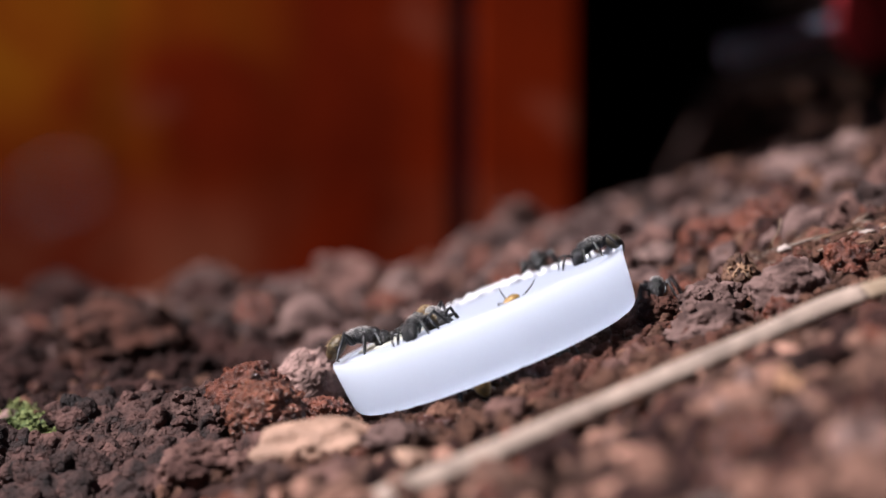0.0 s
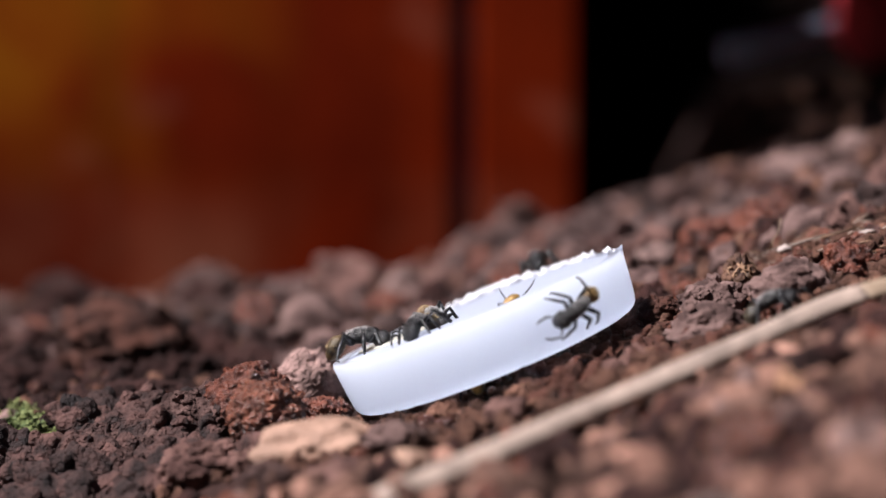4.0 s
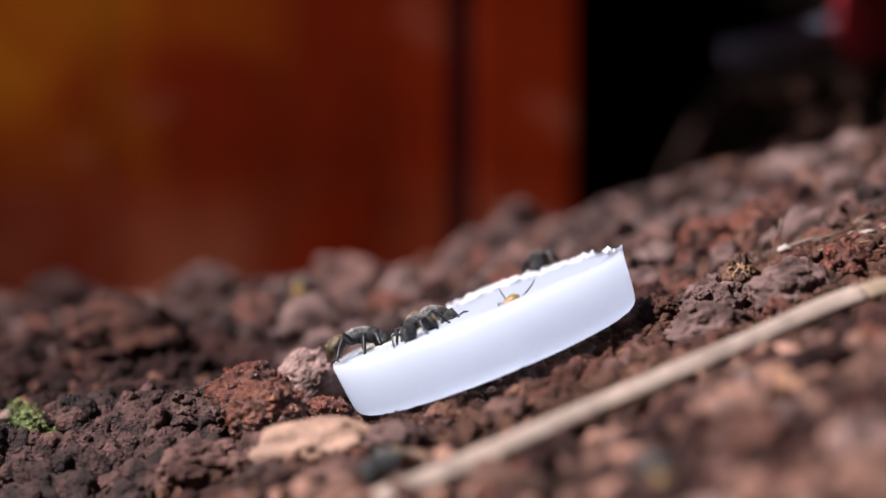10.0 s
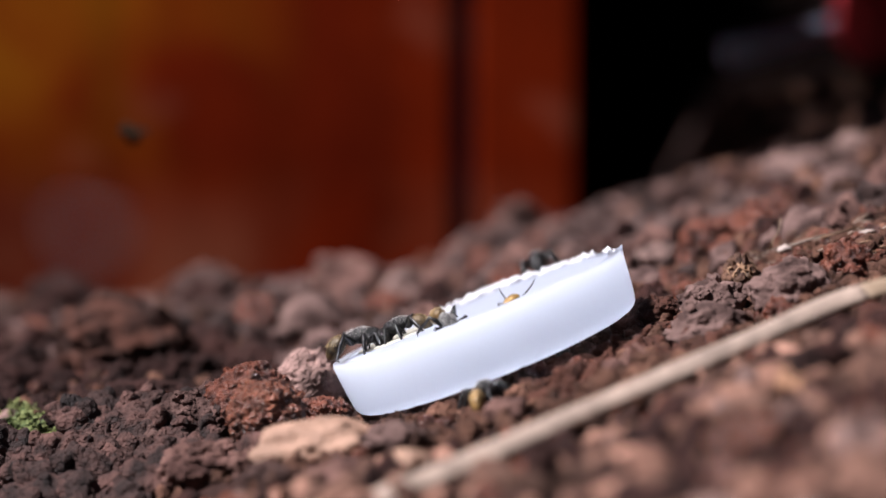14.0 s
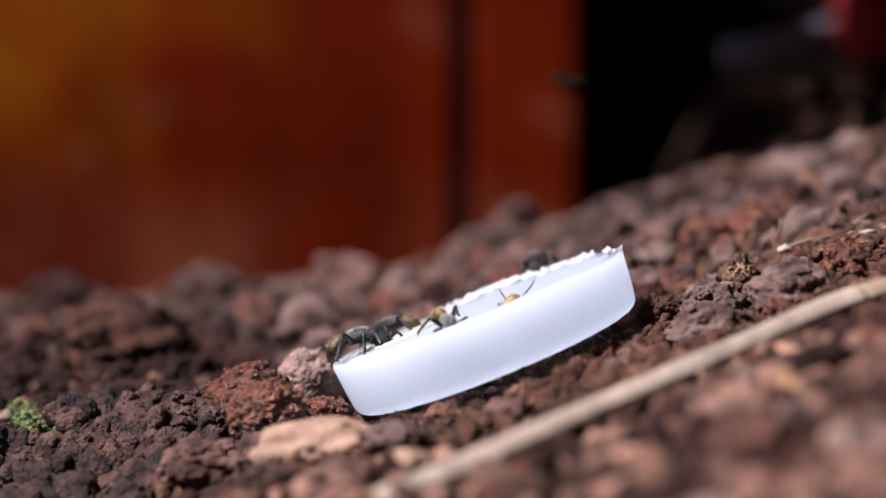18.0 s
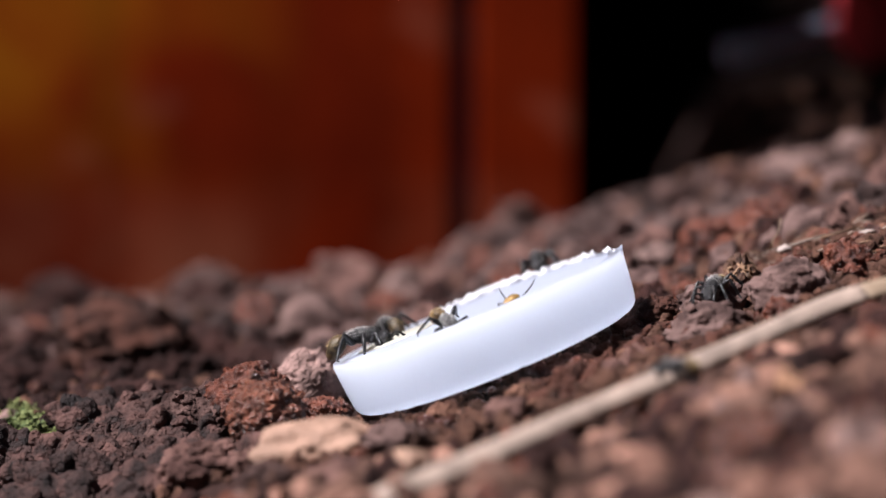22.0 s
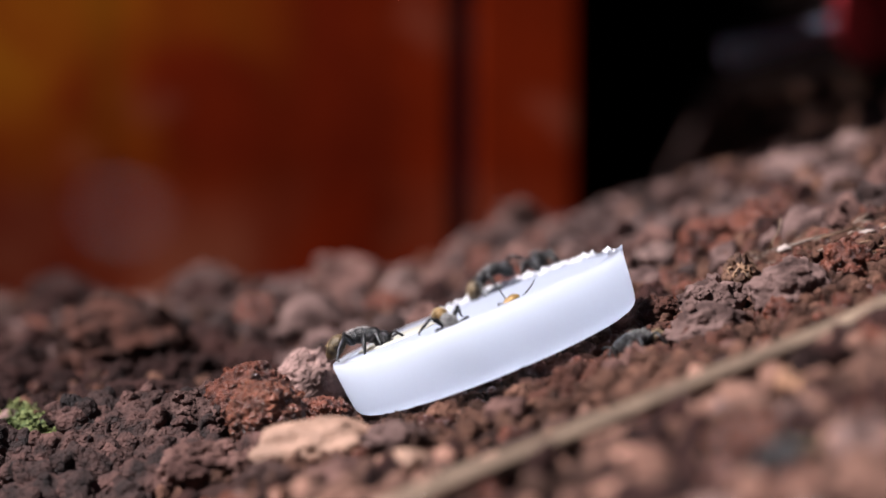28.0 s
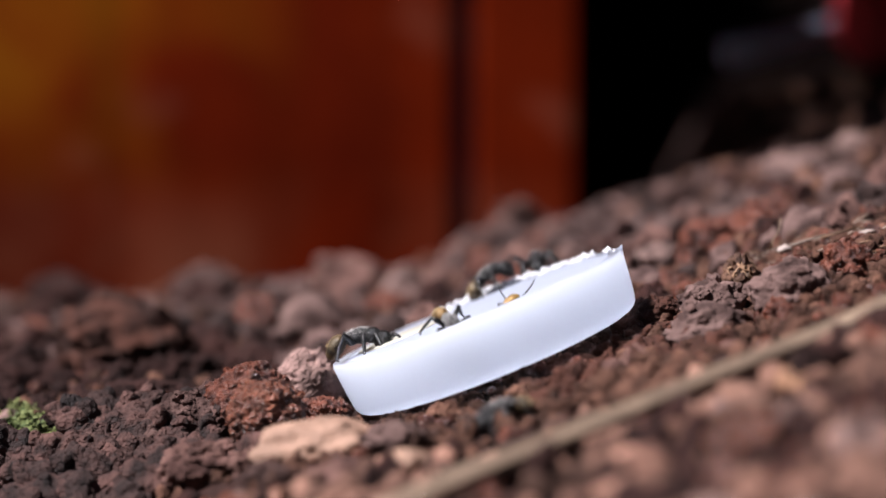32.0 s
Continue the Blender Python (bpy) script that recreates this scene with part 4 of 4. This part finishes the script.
def motions():
    # the long stem, rolled over by an ant
    walk(dry_stem, [(0.0, STEM_REST), (24.05, STEM_REST), (24.15, STEM_REST @ pose(0, 0, 0, 10)), (24.25, between(STEM_REST, STEM_ROLLED, 0.35) @ pose(0, 0, 0, 80)),
                    (24.4, STEM_ROLLED @ pose(0, 0, 0, 140)), (24.7, STEM_ROLLED @ pose(0, 0, 0, 160)), (32.0, STEM_ROLLED @ pose(0, 0, 0, 160))])
    # feeding ants
    walk(ant_a, settle(lambda t: on_cap(-15.3, 0.0, 2, -0.5, 0, 14), 1, 0.6))
    gait(ant_a, [], 1)
    walk(ant_b, [(0.0, on_cap(-7.1, -9.5, 238)), (2.0, on_cap(-7.3, -9.5, 241)), (3.5, on_cap(-6.9, -9.7, 237)), (5.5, on_cap(-7.2, -9.3, 239)), (8.5, on_cap(-7.1, -9.5, 236)), (11.0, on_cap(-7.3, -9.1, 238)),
                 (12.0, on_cap(-7.4, -7.0, 215)), (12.6, on_cap(-8.6, -4.5, 192)), (13.0, on_cap(-8.9, -3.2, 174)), (14.0, on_cap(-9.2, -1.0, 174)), (14.6, on_cap(-9.6, 3.2, 172)), (16.5, on_cap(-10.2, 7.0, 170)),
                 (18.0, on_cap(-10.6, 7.2, 172)), (20.0, on_cap(-10.9, 7.4, 170)), (21.0, on_cap(-11.0, 8.6, 164)), (21.7, on_cap(-11.2, 9.5, 140)), (22.1, on_cap(-11.2, 11.6, 105)), (22.6, on_cap(-9.8, 11.4, 62)),
                 (23.0, on_cap(-8.8, 11.4, 50)), (23.4, on_cap(-8.4, 12.4, 36)), (23.8, on_cap(-8.2, 14.2, 20, 0.0)), (24.2, on_cap(-7.4, 16.0, 8, 0.5)), (24.6, on_cap(-5.4, 16.6, 2, 0.8)), (24.8, on_cap(-2.2, 16.6, 0, 0.4)),
                 (25.0, on_cap(0.9, 16.5, 2, 0.0, 0, -6)), (25.5, on_cap(1.8, 16.3, 5, 0.0, 0, -8)), (27.5, on_cap(3.1, 16.0, 6, 0.2, 0, -14)), (29.0, on_cap(3.2, 16.0, 6, 0.2, 0, -14)), (30.5, on_cap(3.2, 16.0, 8, 0.2, 0, -13)),
                 (32.0, on_cap(3.2, 16.0, 8, 0.2, 0, -14))])
    gait(ant_b, [(12.0, 13.2, 12), (14.0, 15.2, 10), (21.4, 25.4, 22)], 2)
    ant_a.scale = (1.0, 1.0, 1.0)
    ant_b.scale = (0.84, 0.84, 0.84)
    ant_f.scale = (0.86, 0.86, 0.86)
    ant_e.scale = (0.84, 0.84, 0.84)
    ant_d.scale = (0.86, 0.86, 0.86)
    ant_c.scale = (0.88, 0.88, 0.88)
    walk(ant_c, [(0.0, on_cap(-5.4, -3.4, -66, -0.8, 0, 24)), (3.5, on_cap(-5.5, -3.4, -68, -0.8, 0, 24)), (5.5, on_cap(-5.2, -3.2, -62, -0.8, 0, 24)), (7.0, on_cap(-5.0, -3.0, -53, -0.7, 0, 24)), (8.5, on_cap(-5.2, -3.0, -55, -0.7, 0, 24)),
                 (10.0, on_cap(-5.9, -1.0, -30, -0.9, 0, 14)), (11.0, on_cap(-5.9, -2.0, -40, -0.8, 0, 20)), (12.0, on_cap(-5.8, -5.0, -55, -0.5, 0, 26)), (13.0, on_cap(-4.2, -9.0, -65, -1.5, 0, 40)), (14.5, on_cap(-4.3, -10.0, -66, -1.5, 0, 40)),
                 (16.5, on_cap(-4.3, -11.4, -71, -1.5, 0, 42)), (19.0, on_cap(-4.2, -11.4, -69, -1.5, 0, 42)), (21.0, on_cap(-4.3, -11.0, -63, -1.5, 0, 40)), (23.0, on_cap(-4.2, -11.4, -69, -1.5, 0, 42)), (25.5, on_cap(-4.1, -11.4, -67, -1.5, 0, 42)),
                 (28.0, on_cap(-4.1, -11.8, -69, -1.5, 0, 42)), (32.0, on_cap(-4.0, -11.8, -67, -1.5, 0, 42))])
    gait(ant_c, [(5.0, 7.2, 6), (9.0, 13.0, 6)], 3)
    walk(ant_d, settle(lambda t: on_cap(9.6, 19.0, -96, -0.5, 0, -10), 4, 0.7, 2.0))
    gait(ant_d, [], 4)
    # down the front of the cap and off over the soil
    down = [(0.0, on_cap(16.3, 4.0, 190, -0.6)), (0.3, on_cap(16.2, 3.8, 215, -0.8)), (0.6, on_cap(16.4, 3.0, 240, -1.0)), (0.9, on_cap(16.4, 0.8, 258, -1.0)), (1.15, on_cap(16.2, -5.5, 285, 0.4, 0, 25)),
            (1.3, between(on_cap(16.4, -7.6, 290, 0.5, 0, 30), on_side(-30, 0.4, 272), 0.6)), (1.5, on_side(-34, 2.4, 268)), (1.8, on_side(-42, 5.2, 262)),
            (1.95, between(on_side(-42, 6.4, 268), on_soil(20.0, -14.5, -65), 0.5))]
    walk(ant_e, spanned(down + soil_rows([(2.1, 20.3, -15.5), (2.4, 24.0, -23.3), (2.7, 25.3, -20.7), (3.0, 27.1, -20.1), (3.3, 29.0, -23.6), (3.5, 31.6, -23.0), (4.2, 41.5, -20.0), (5.0, 58.0, -18.5)])))
    gait(ant_e, [(0.3, 5.0, 24)], 5)
    # up the side, round the front and down to the soil
    up = soil_rows([(0.0, 26.8, 4.0), (0.6, 26.6, 3.0), (0.9, 26.4, 4.0)], 2.8)[:1] + [
        (0.6, on_soil(26.6, 3.4, 60, 2.8)), (0.9, on_soil(26.2, 4.0, 100, 2.8)), (1.2, between(on_soil(25.6, 5.5, 140, 2.8), on_side(12, 5, 90), 0.45)), (1.5, on_side(6, 5.0, 92)), (1.8, on_side(3, 4.2, 95)), (2.1, on_side(1, 3.6, 100)),
        (2.4, on_side(-2, 3.2, 125)), (2.7, on_side(-14, 2.6, 165)), (3.0, on_side(-31, 3.8, 185)), (3.3, on_side(-39, 3.1, 180)), (3.5, on_side(-47, 2.9, 185)), (4.3, on_side(-63, 3.6, 200)), (5.1, on_side(-80, 6.0, 220)),
        (5.5, on_side(-88, 9.4, 225)), (6.1, on_side(-90, 9.8, 225)), (6.3, between(on_side(-93, 10.0, 225), on_soil(5.5, -25, -120), 0.5))]
    walk(ant_f, spanned(up + soil_rows([(6.5, 5.1, -27.1), (7.0, 4.3, -33.2), (8.0, 3.1, -40.8), (9.0, 1.0, -43.0), (9.5, 0.1, -44.5), (10.0, -5.6, -49.5), (10.4, -8.8, -54.4), (11.0, -12.3, -66.0)])))
    gait(ant_f, [(0.6, 5.4, 24), (6.1, 11.0, 22)], 6)
    # stuck in the sugar, legs stiff
    lying = on_cap(3.9, -12.5, 12, -0.6)
    walk(ant_g, [(0.0, lying), (32.0, lying)])
    # at the lower cap edge, later under it
    walk(ant_h, spanned(soil_rows([(0.0, 5.0, -12.4), (1.5, 5.0, -12.3), (3.5, 5.2, -11.8), (4.3, 6.0, -9.5), (4.8, 8.0, -6.0)], 1.0, -6.0)))
    gait(ant_h, [(3.0, 4.6, 16)], 7)
    # walkers on the soil
    ways = [
        [(3.8, 62.0, -58.0), (4.5, 38.0, -68.0), (5.0, 27.6, -76.0), (6.0, 27.9, -77.7), (6.6, 27.0, -78.7), (7.2, 27.4, -83.7), (8.0, 29.0, -112.0)],
        [(6.6, 48.0, -64.0), (7.0, 38.6, -69.1), (7.5, 31.3, -81.0), (8.0, 24.1, -85.9), (8.4, 17.9, -92.0), (8.8, 10.8, -100.0)],
        [(5.9, 56.0, -40.0), (7.0, 24.4, -32.4), (7.5, 16.2, -36.2), (8.0, 8.9, -42.6), (8.5, 6.4, -29.0), (8.8, 7.0, -19.0), (9.2, 9.0, -9.0)],
        [(9.5, 22.5, -105.0), (10.0, 19.9, -77.0), (10.5, 16.3, -62.5), (11.0, 12.4, -57.1), (11.5, 8.3, -48.7), (12.0, 8.8, -48.5, 2.0), (12.5, 3.9, -26.0), (13.0, 4.6, -22.0), (14.5, 5.6, -19.0), (16.0, 8.6, -12.0)],
        [(17.6, 12.0, -8.0), (18.5, 21.8, -9.0), (19.2, 28.2, -6.6), (20.0, 35.2, 2.0, 1.8), (20.5, 36.9, 3.0, 3.0), (21.0, 38.0, 6.2, 2.6), (21.5, 35.0, 3.0, 3.0), (22.0, 32.8, -6.0, 2.6), (22.5, 28.4, -11.9, 1.6), (23.0, 26.4, -13.1), (23.5, 24.4, -14.7),
         (27.5, 23.4, -15.2), (28.3, 22.7, -15.3), (28.7, 20.8, -15.8), (29.5, 19.8, -16.4), (30.0, 18.4, -19.5), (30.5, 14.7, -24.7), (31.0, 9.7, -30.4), (31.5, 7.5, -33.1), (32.0, 7.1, -33.2)],
        [(20.0, 60.0, -28.0), (20.5, 42.7, -41.1), (21.0, 30.6, -47.3), (21.5, 25.5, -43.9), (22.0, 24.4, -43.0), (22.5, 21.5, -44.0), (23.0, 14.8, -45.0), (24.0, 13.5, -46.0), (24.2, 13.0, -48.5), (24.6, 10.2, -50.6), (25.0, 1.6, -52.0),
         (25.5, -5.2, -60.4), (26.0, -10.9, -76.0)],
        [(27.3, 48.0, -77.0), (27.9, 33.6, -85.5), (28.3, 23.0, -88.0), (28.6, 15.6, -92.3), (29.0, 5.7, -105.0)],
        [(6.4, -45.8, -31.4, 1.0), (7.0, -40.2, -16.5, 1.5), (7.3, -39.8, -14.2, 1.8), (7.8, -36.0, -10.2, 2.0), (8.0, -36.8, -4.8, 2.2), (8.4, -36.6, 0.8, 2.2), (8.6, -37.6, 18.0, 2.0), (8.8, -36.3, 28.2, 1.5), (9.0, -33.4, 31.5, 1.2), (9.2, -28.6, 41.9, 1.2),
         (9.4, -25.4, 47.2, 1.2), (9.6, -23.9, 63.0, 2.0), (9.8, -22.6, 72.0, 3.0), (10.0, -21.2, 73.0, 4.6), (10.3, -20.0, 92.0, 1.5), (10.7, -13.2, 84.0, 0.5), (11.0, -8.7, 62.0), (11.6, -3.0, 38.0)]]
    for k, way in enumerate(ways):
        soil_ants[k].scale = (0.68, 0.68, 0.68) if k == 5 else (0.86, 0.86, 0.86)
        walk(soil_ants[k], spanned(soil_rows(way, 1.6 if k == 5 else 0.3, -6.0 if k in (2, 3, 7) else None)))
        gait(soil_ants[k], [(way[0][0], way[-1][0], 22)], 20 + k)
    flights()


def in_view(x, y, d):
    """A point d mm before the eye, x to the right and y down from the axis (thousandths of the distance)."""
    f = (Vector(AHEAD) - Vector(EYE)).normalized()
    u = Vector((1, 0, 0)).cross(f)
    return Vector(EYE) + d * MM * (f + x * MM * Vector((1, 0, 0)) - y * MM * u)


def flights():
    def fly_rows(points, dist, size):
        rows = []
        for i, (t, x, y) in enumerate(points):
            b = points[min(i + 1, len(points) - 1)]
            a = points[max(i - 1, 0)]
            heading = 0 if b[1] >= a[1] else 150
            rows.append((t, Matrix.Translation(in_view(x, y, dist)) @ pose(0, 0, 0, 0, -20, heading)))
        smooth = rows[:1]
        for r in rows[1:]:
            last = smooth[-1]
            if last[1].to_quaternion().rotation_difference(r[1].to_quaternion()).angle > 1.4:
                smooth.append(((last[0] + r[0]) / 2, last[1].lerp(r[1], 0.5)))
            smooth.append(r)
        return spanned(smooth)
    walk(fly, fly_rows(FLY_WAY, 372, 5))
    walk(gnat, fly_rows(GNAT_WAY, 132, 4))
FLY_WAY = [(0, -379, -32), (11.4, -379, 18), (12.1, -109, 9), (12.5, -59, -9), (12.7, -63, -16), (13.0, -79, -27), (13.3, -93, -31), (13.6, -116, -31), (13.9, -126, -43), (14.2, -120, -54), (14.5, -105, -70), (15.5, -41, -25), (16.5, 11, -36), (16.8, 31, -52), (17.1, 34, -55), (17.4, 44, -59), (17.7, 49, -61), (18.0, 49, -67)]
FLY_WAY += [(18.3, 34, -73), (18.6, 23, -92), (18.9, 29, -86), (19.2, 34, -77), (19.5, 50, -73), (19.8, 80, -77), (20.1, 93, -90), (20.4, 116, -122), (21, 116, -234), (22.6, 4, -212), (23.2, -53, -93), (23.3, -64, -86), (23.4, -81, -77), (23.5, -94, -73), (23.7, -129, -53), (23.9, -162, -35), (24.1, -221, -14), (24.4, -311, -9)]
GNAT_WAY = [(0, -154, -23), (0.5, -129, -18), (1, -100, -14), (1.6, -32, 4), (2.2, 71, -189), (2.6, 26, -302), (4.6, -289, -212), (5, -266, -77), (5.5, -136, -79), (6, -65, -81), (6.5, -18, -70), (7, 38, -83), (7.5, 123, -54), (7.8, 82, -5), (8, 16, 29), (8.5, -37, -2), (9, -130, 16), (9.25, -244, 27), (9.4, -289, 261), (9.6, 273, 238), (9.8, 251, -36)]
GNAT_WAY += [(10.4, 73, -32), (10.8, 29, -32), (11.2, -13, -58), (11.6, -34, -62), (12, -36, -62), (12.4, -30, -62), (12.7, -31, -54), (13, -38, -45), (13.3, -64, -27), (13.6, -98, -11), (13.9, -131, -7), (14.2, -172, -7), (14.6, -266, -9), (15, -334, -32), (25.8, -334, -302), (26.6, 251, -257), (27.0, 161, -54), (27.5, -40, -23), (28.1, -134, -12), (28.5, -164, -9), (28.8, -221, -5), (29.1, -289, -5)]


# ---- loose soil ----
LANES = [((-0.044, -0.056), (-0.036, 0.005)), ((-0.036, 0.005), (-0.02, 0.055)), ((-0.02, 0.055), (-0.005, 0.04)), ((0.005, -0.02), (0.003, -0.045)),
         ((0.003, -0.045), (-0.012, -0.066)), ((0.02, -0.013), (0.03, -0.023)), ((0.03, -0.023), (0.055, -0.02)), ((0.008, -0.05), (0.02, -0.077)), ((0.024, -0.015), (0.007, -0.033)), ((-0.006, -0.0625), (0.07, -0.0175)), ((-0.006, -0.056), (0.07, -0.013))]


def near_lane(x, y, r):
    for (ax, ay), (bx, by) in LANES:
        dx, dy = bx - ax, by - ay
        k = max(0, min(1, ((x - ax) * dx + (y - ay) * dy) / (dx * dx + dy * dy)))
        if math.hypot(x - ax - k * dx, y - ay - k * dy) < r:
            return True
    return False


CAP_BACK = CAP.inverted()


def under_cap(p, r):
    q = CAP_BACK @ p
    return q.xy.length < CAP_R + r * 0.8 and q.z > -CAP_H - r * 0.9


def scatter_clods():
    rng = random.Random(11)
    kinds = []
    for k in range(14):
        mat = (GREY_SOIL, DARK_SOIL, GREY_SOIL, PALE_SOIL, DARK_SOIL, GREY_SOIL, RED_SOIL)[k % 7]
        kinds.append(fused(aggregate_bm(100 + k, 4, 24, 2, 0.45, 0.26, 2.8), "clod", mat, 0.1, k))
    placed = [(o.location.x, o.location.y, max(o.scale.x, o.scale.y)) for o in scene.objects if o.name.startswith(("clod", "stone")) and o.parent is None]
    made = 0
    while made < 290:
        x, y = rng.uniform(-0.085, 0.098), rng.uniform(-0.055, 0.121)
        if made % 5 == 0:
            x, y = rng.uniform(0.0, 0.05), rng.uniform(-0.105, -0.04)
        far = max(0, (y + 0.055) / 0.175)
        r = rng.uniform(0.0013, 0.0024 + 0.0022 * far)
        if x > 0.02 and y > 0.06:
            r = min(r, 0.0027)
        if any(math.hypot(x - a, y - b) < 0.75 * (r + c) for a, b, c in placed) or (y < 0.06 and r > 0.001 and near_lane(x, y, r + 0.0025)):
            r *= 0.55
            if any(math.hypot(x - a, y - b) < 0.6 * (r + c) for a, b, c in placed) or near_lane(x, y, r + 0.001):
                continue
        p = Vector((x, y, ground_z(x, y) + 0.35 * r))
        if x < -0.022 and 0.0 < y < 0.075 and rng.random() < 0.6:
            continue
        if under_cap(p, r) or (-0.013 < x < 0.006 and -0.042 < y < -0.006) or (0.0385 < x < 0.0465 and -0.006 < y < 0.012):
            continue
        pick = rng.randrange(14)
        if x < -0.02 and rng.random() < (0.5 if y > 0.03 else 0.85 if y > 0 else 0.7):
            pick = (1, 4, 8, 11)[pick % 4]
        if (x < -0.02 or -0.03 < y < 0.06) and pick in (3, 10):
            pick = 9
        if x > 0.02 and y > 0.02 and rng.random() < 0.14:
            pick = (6, 13, 3, 6)[pick % 4]
        # Extra dark clods at the far right put the shade there into colour.
        if x > 0.015 and y > 0.07 and rng.random() < 0.3:
            pick = (1, 4, 8, 11)[pick % 4]
        if y < -0.045 and rng.random() < 0.5:
            pick = (3, 6, 10, 13)[pick % 4]
        ob = new("clod", kinds[pick])
        ob.parent = ground
        ob.location, ob.rotation_euler = p, [rng.uniform(0, 6.28) for _ in range(3)]
        ob.scale = [r * rng.uniform(0.8, 1.25) for _ in range(3)]
        placed.append((x, y, r))
        made += 1


def scatter_crumbs(name, label, count, sub, size, box, mat, seed):
    rng = np.random.default_rng(seed)
    shapes = []
    for k in range(8):
        bm = clod_bm(200 + k, sub, 0.5, 0.42, 1.8)
        bm.verts.index_update()
        shapes.append((np.array([v.co[:] for v in bm.verts]), np.array([[v.index for v in f.verts] for f in bm.faces])))
        bm.free()
    verts, faces, base = [], [], 0
    lumps = [(o.location.x, o.location.y, o.scale.x) for o in scene.objects if o.name.startswith("clod") and o.parent is None] if mat == FAR_SOIL else []
    n = 0
    while n < count:
        x, y = rng.uniform(box[0], box[1]), rng.uniform(box[2], box[3])
        r = size[0] + (size[1] - size[0]) * rng.random() ** 2.5
        p = Vector((x, y, ground_z(x, y) + r * 0.4))
        n += 1
        if mat == CRUMB_SOIL and x < -0.02 and y < 0.075 and rng.random() < (0.75 if y > 0.002 else 0.8):
            continue
        if under_cap(p, r) or (lumps and x < -0.02 and y < 0.05) or any(math.hypot(x - a, y + 0.003 - b) < c for a, b, c in lumps):
            continue
        a = Euler(rng.uniform(0, 6.28, 3)).to_matrix()
        v, f = shapes[rng.integers(8)]
        v = (v * rng.uniform(0.7, 1.3, 3)) @ np.array(a).T * r + np.array(p)
        verts.append(v), faces.append(f + base)
        base += len(v)
    verts, faces = np.concatenate(verts), np.concatenate(faces)
    me = bpy.data.meshes.new(name)
    me.from_pydata(verts.tolist(), [], faces.tolist())
    me.materials.append(mat)
    me.polygons.foreach_set("use_smooth", [True] * len(me.polygons))
    tagged(new(name, me), label, "soil crumbs", kind="stuff")


def scatter_granules():
    """Rounded granules, each of its own, at the low side of the cap."""
    rng = random.Random(77)
    kinds = [fused(aggregate_bm(400 + k, 4, 7, 2, 0.4, 0.12, 2.2, 0.26), "granule", GRANULE_SOIL, 0.11, k) for k in range(9)]
    placed = []
    while len(placed) < 285:
        x, y = rng.uniform(-0.056, -0.021), rng.uniform(-0.021, 0.003)
        r = 0.001 + 0.0018 * rng.random() ** 1.6
        if any(math.hypot(x - a, y - b) < 0.62 * (r + c) for a, b, c in placed):
            if rng.random() < 0.97:
                continue
        p = Vector((x, y, ground_z(x, y) + 0.7 * r))
        if under_cap(p, r) or (x < -0.0465 and y > -0.004) or (x > -0.0265 and y > -0.0205):
            continue
        ob = new("granule", kinds[rng.randrange(9)])
        ob.parent = ground
        ob.location, ob.rotation_euler = p, [rng.uniform(0, 6.28) for _ in range(3)]
        ob.scale = [r * rng.uniform(0.8, 1.15) for _ in range(3)]
        placed.append((x, y, r))


scatter_crumbs("soil_crumbs", "loose grey-brown crumbs of dry soil", 5200, 3, (0.0003, 0.0015), (-0.062, 0.066, -0.045, 0.05), CRUMB_SOIL, 1)
scatter_granules()
scatter_crumbs("dark_crumbs", "loose dark-brown soil crumbs", 1500, 3, (0.0004, 0.0018), (-0.07, -0.018, 0.0, 0.075), DARK_SOIL, 5)
scatter_crumbs("red_crumbs", "loose rust-red crumbs of soil", 700, 2, (0.0004, 0.0014), (-0.055, 0.066, -0.045, 0.06), RED_SOIL, 2)
scatter_crumbs("small_far_clods", "small clods of dry soil near the boards", 820, 3, (0.0011, 0.0032), (-0.075, 0.06, 0.022, 0.115), FAR_SOIL, 51)
scatter_crumbs("dark_far_clods", "small dark soil clods near the boards", 240, 3, (0.0013, 0.0032), (-0.075, 0.06, 0.03, 0.115), DARK_SOIL, 52)
scatter_crumbs("far_crumbs", "loose crumbs of dry soil", 1700, 2, (0.0007, 0.0024), (-0.09, 0.1, 0.045, 0.2), CRUMB_SOIL, 3)
scatter_crumbs("dark_near_crumbs", "loose dark soil crumbs", 520, 2, (0.001, 0.0027), (-0.03, 0.06, -0.14, -0.045), DARK_SOIL, 41)
scatter_crumbs("near_crumbs", "loose crumbs of dry soil", 3000, 2, (0.0005, 0.0019), (-0.06, 0.06, -0.14, -0.04), NEAR_SOIL, 4)
scatter_crumbs("rust_crumbs", "rust-red crumbs of soil below the cap", 90, 3, (0.0005, 0.0016), (0.012, 0.032, -0.026, 0.004), RED_SOIL, 6)
# Umber rather than rust, to put the cap's shade into these crumbs.
scatter_crumbs("umber_crumbs", "umber crumbs of soil below the cap, darkened for its shade", 430, 3, (0.0005, 0.0018), (0.008, 0.034, -0.028, 0.006), BROWN_SOIL, 8)
scatter_crumbs("rust_crumbs", "rust-red crumbs of soil up the slope", 170, 3, (0.0005, 0.0018), (0.03, 0.072, 0.0, 0.06), RED_SOIL, 7)
scatter_clods()

motions()
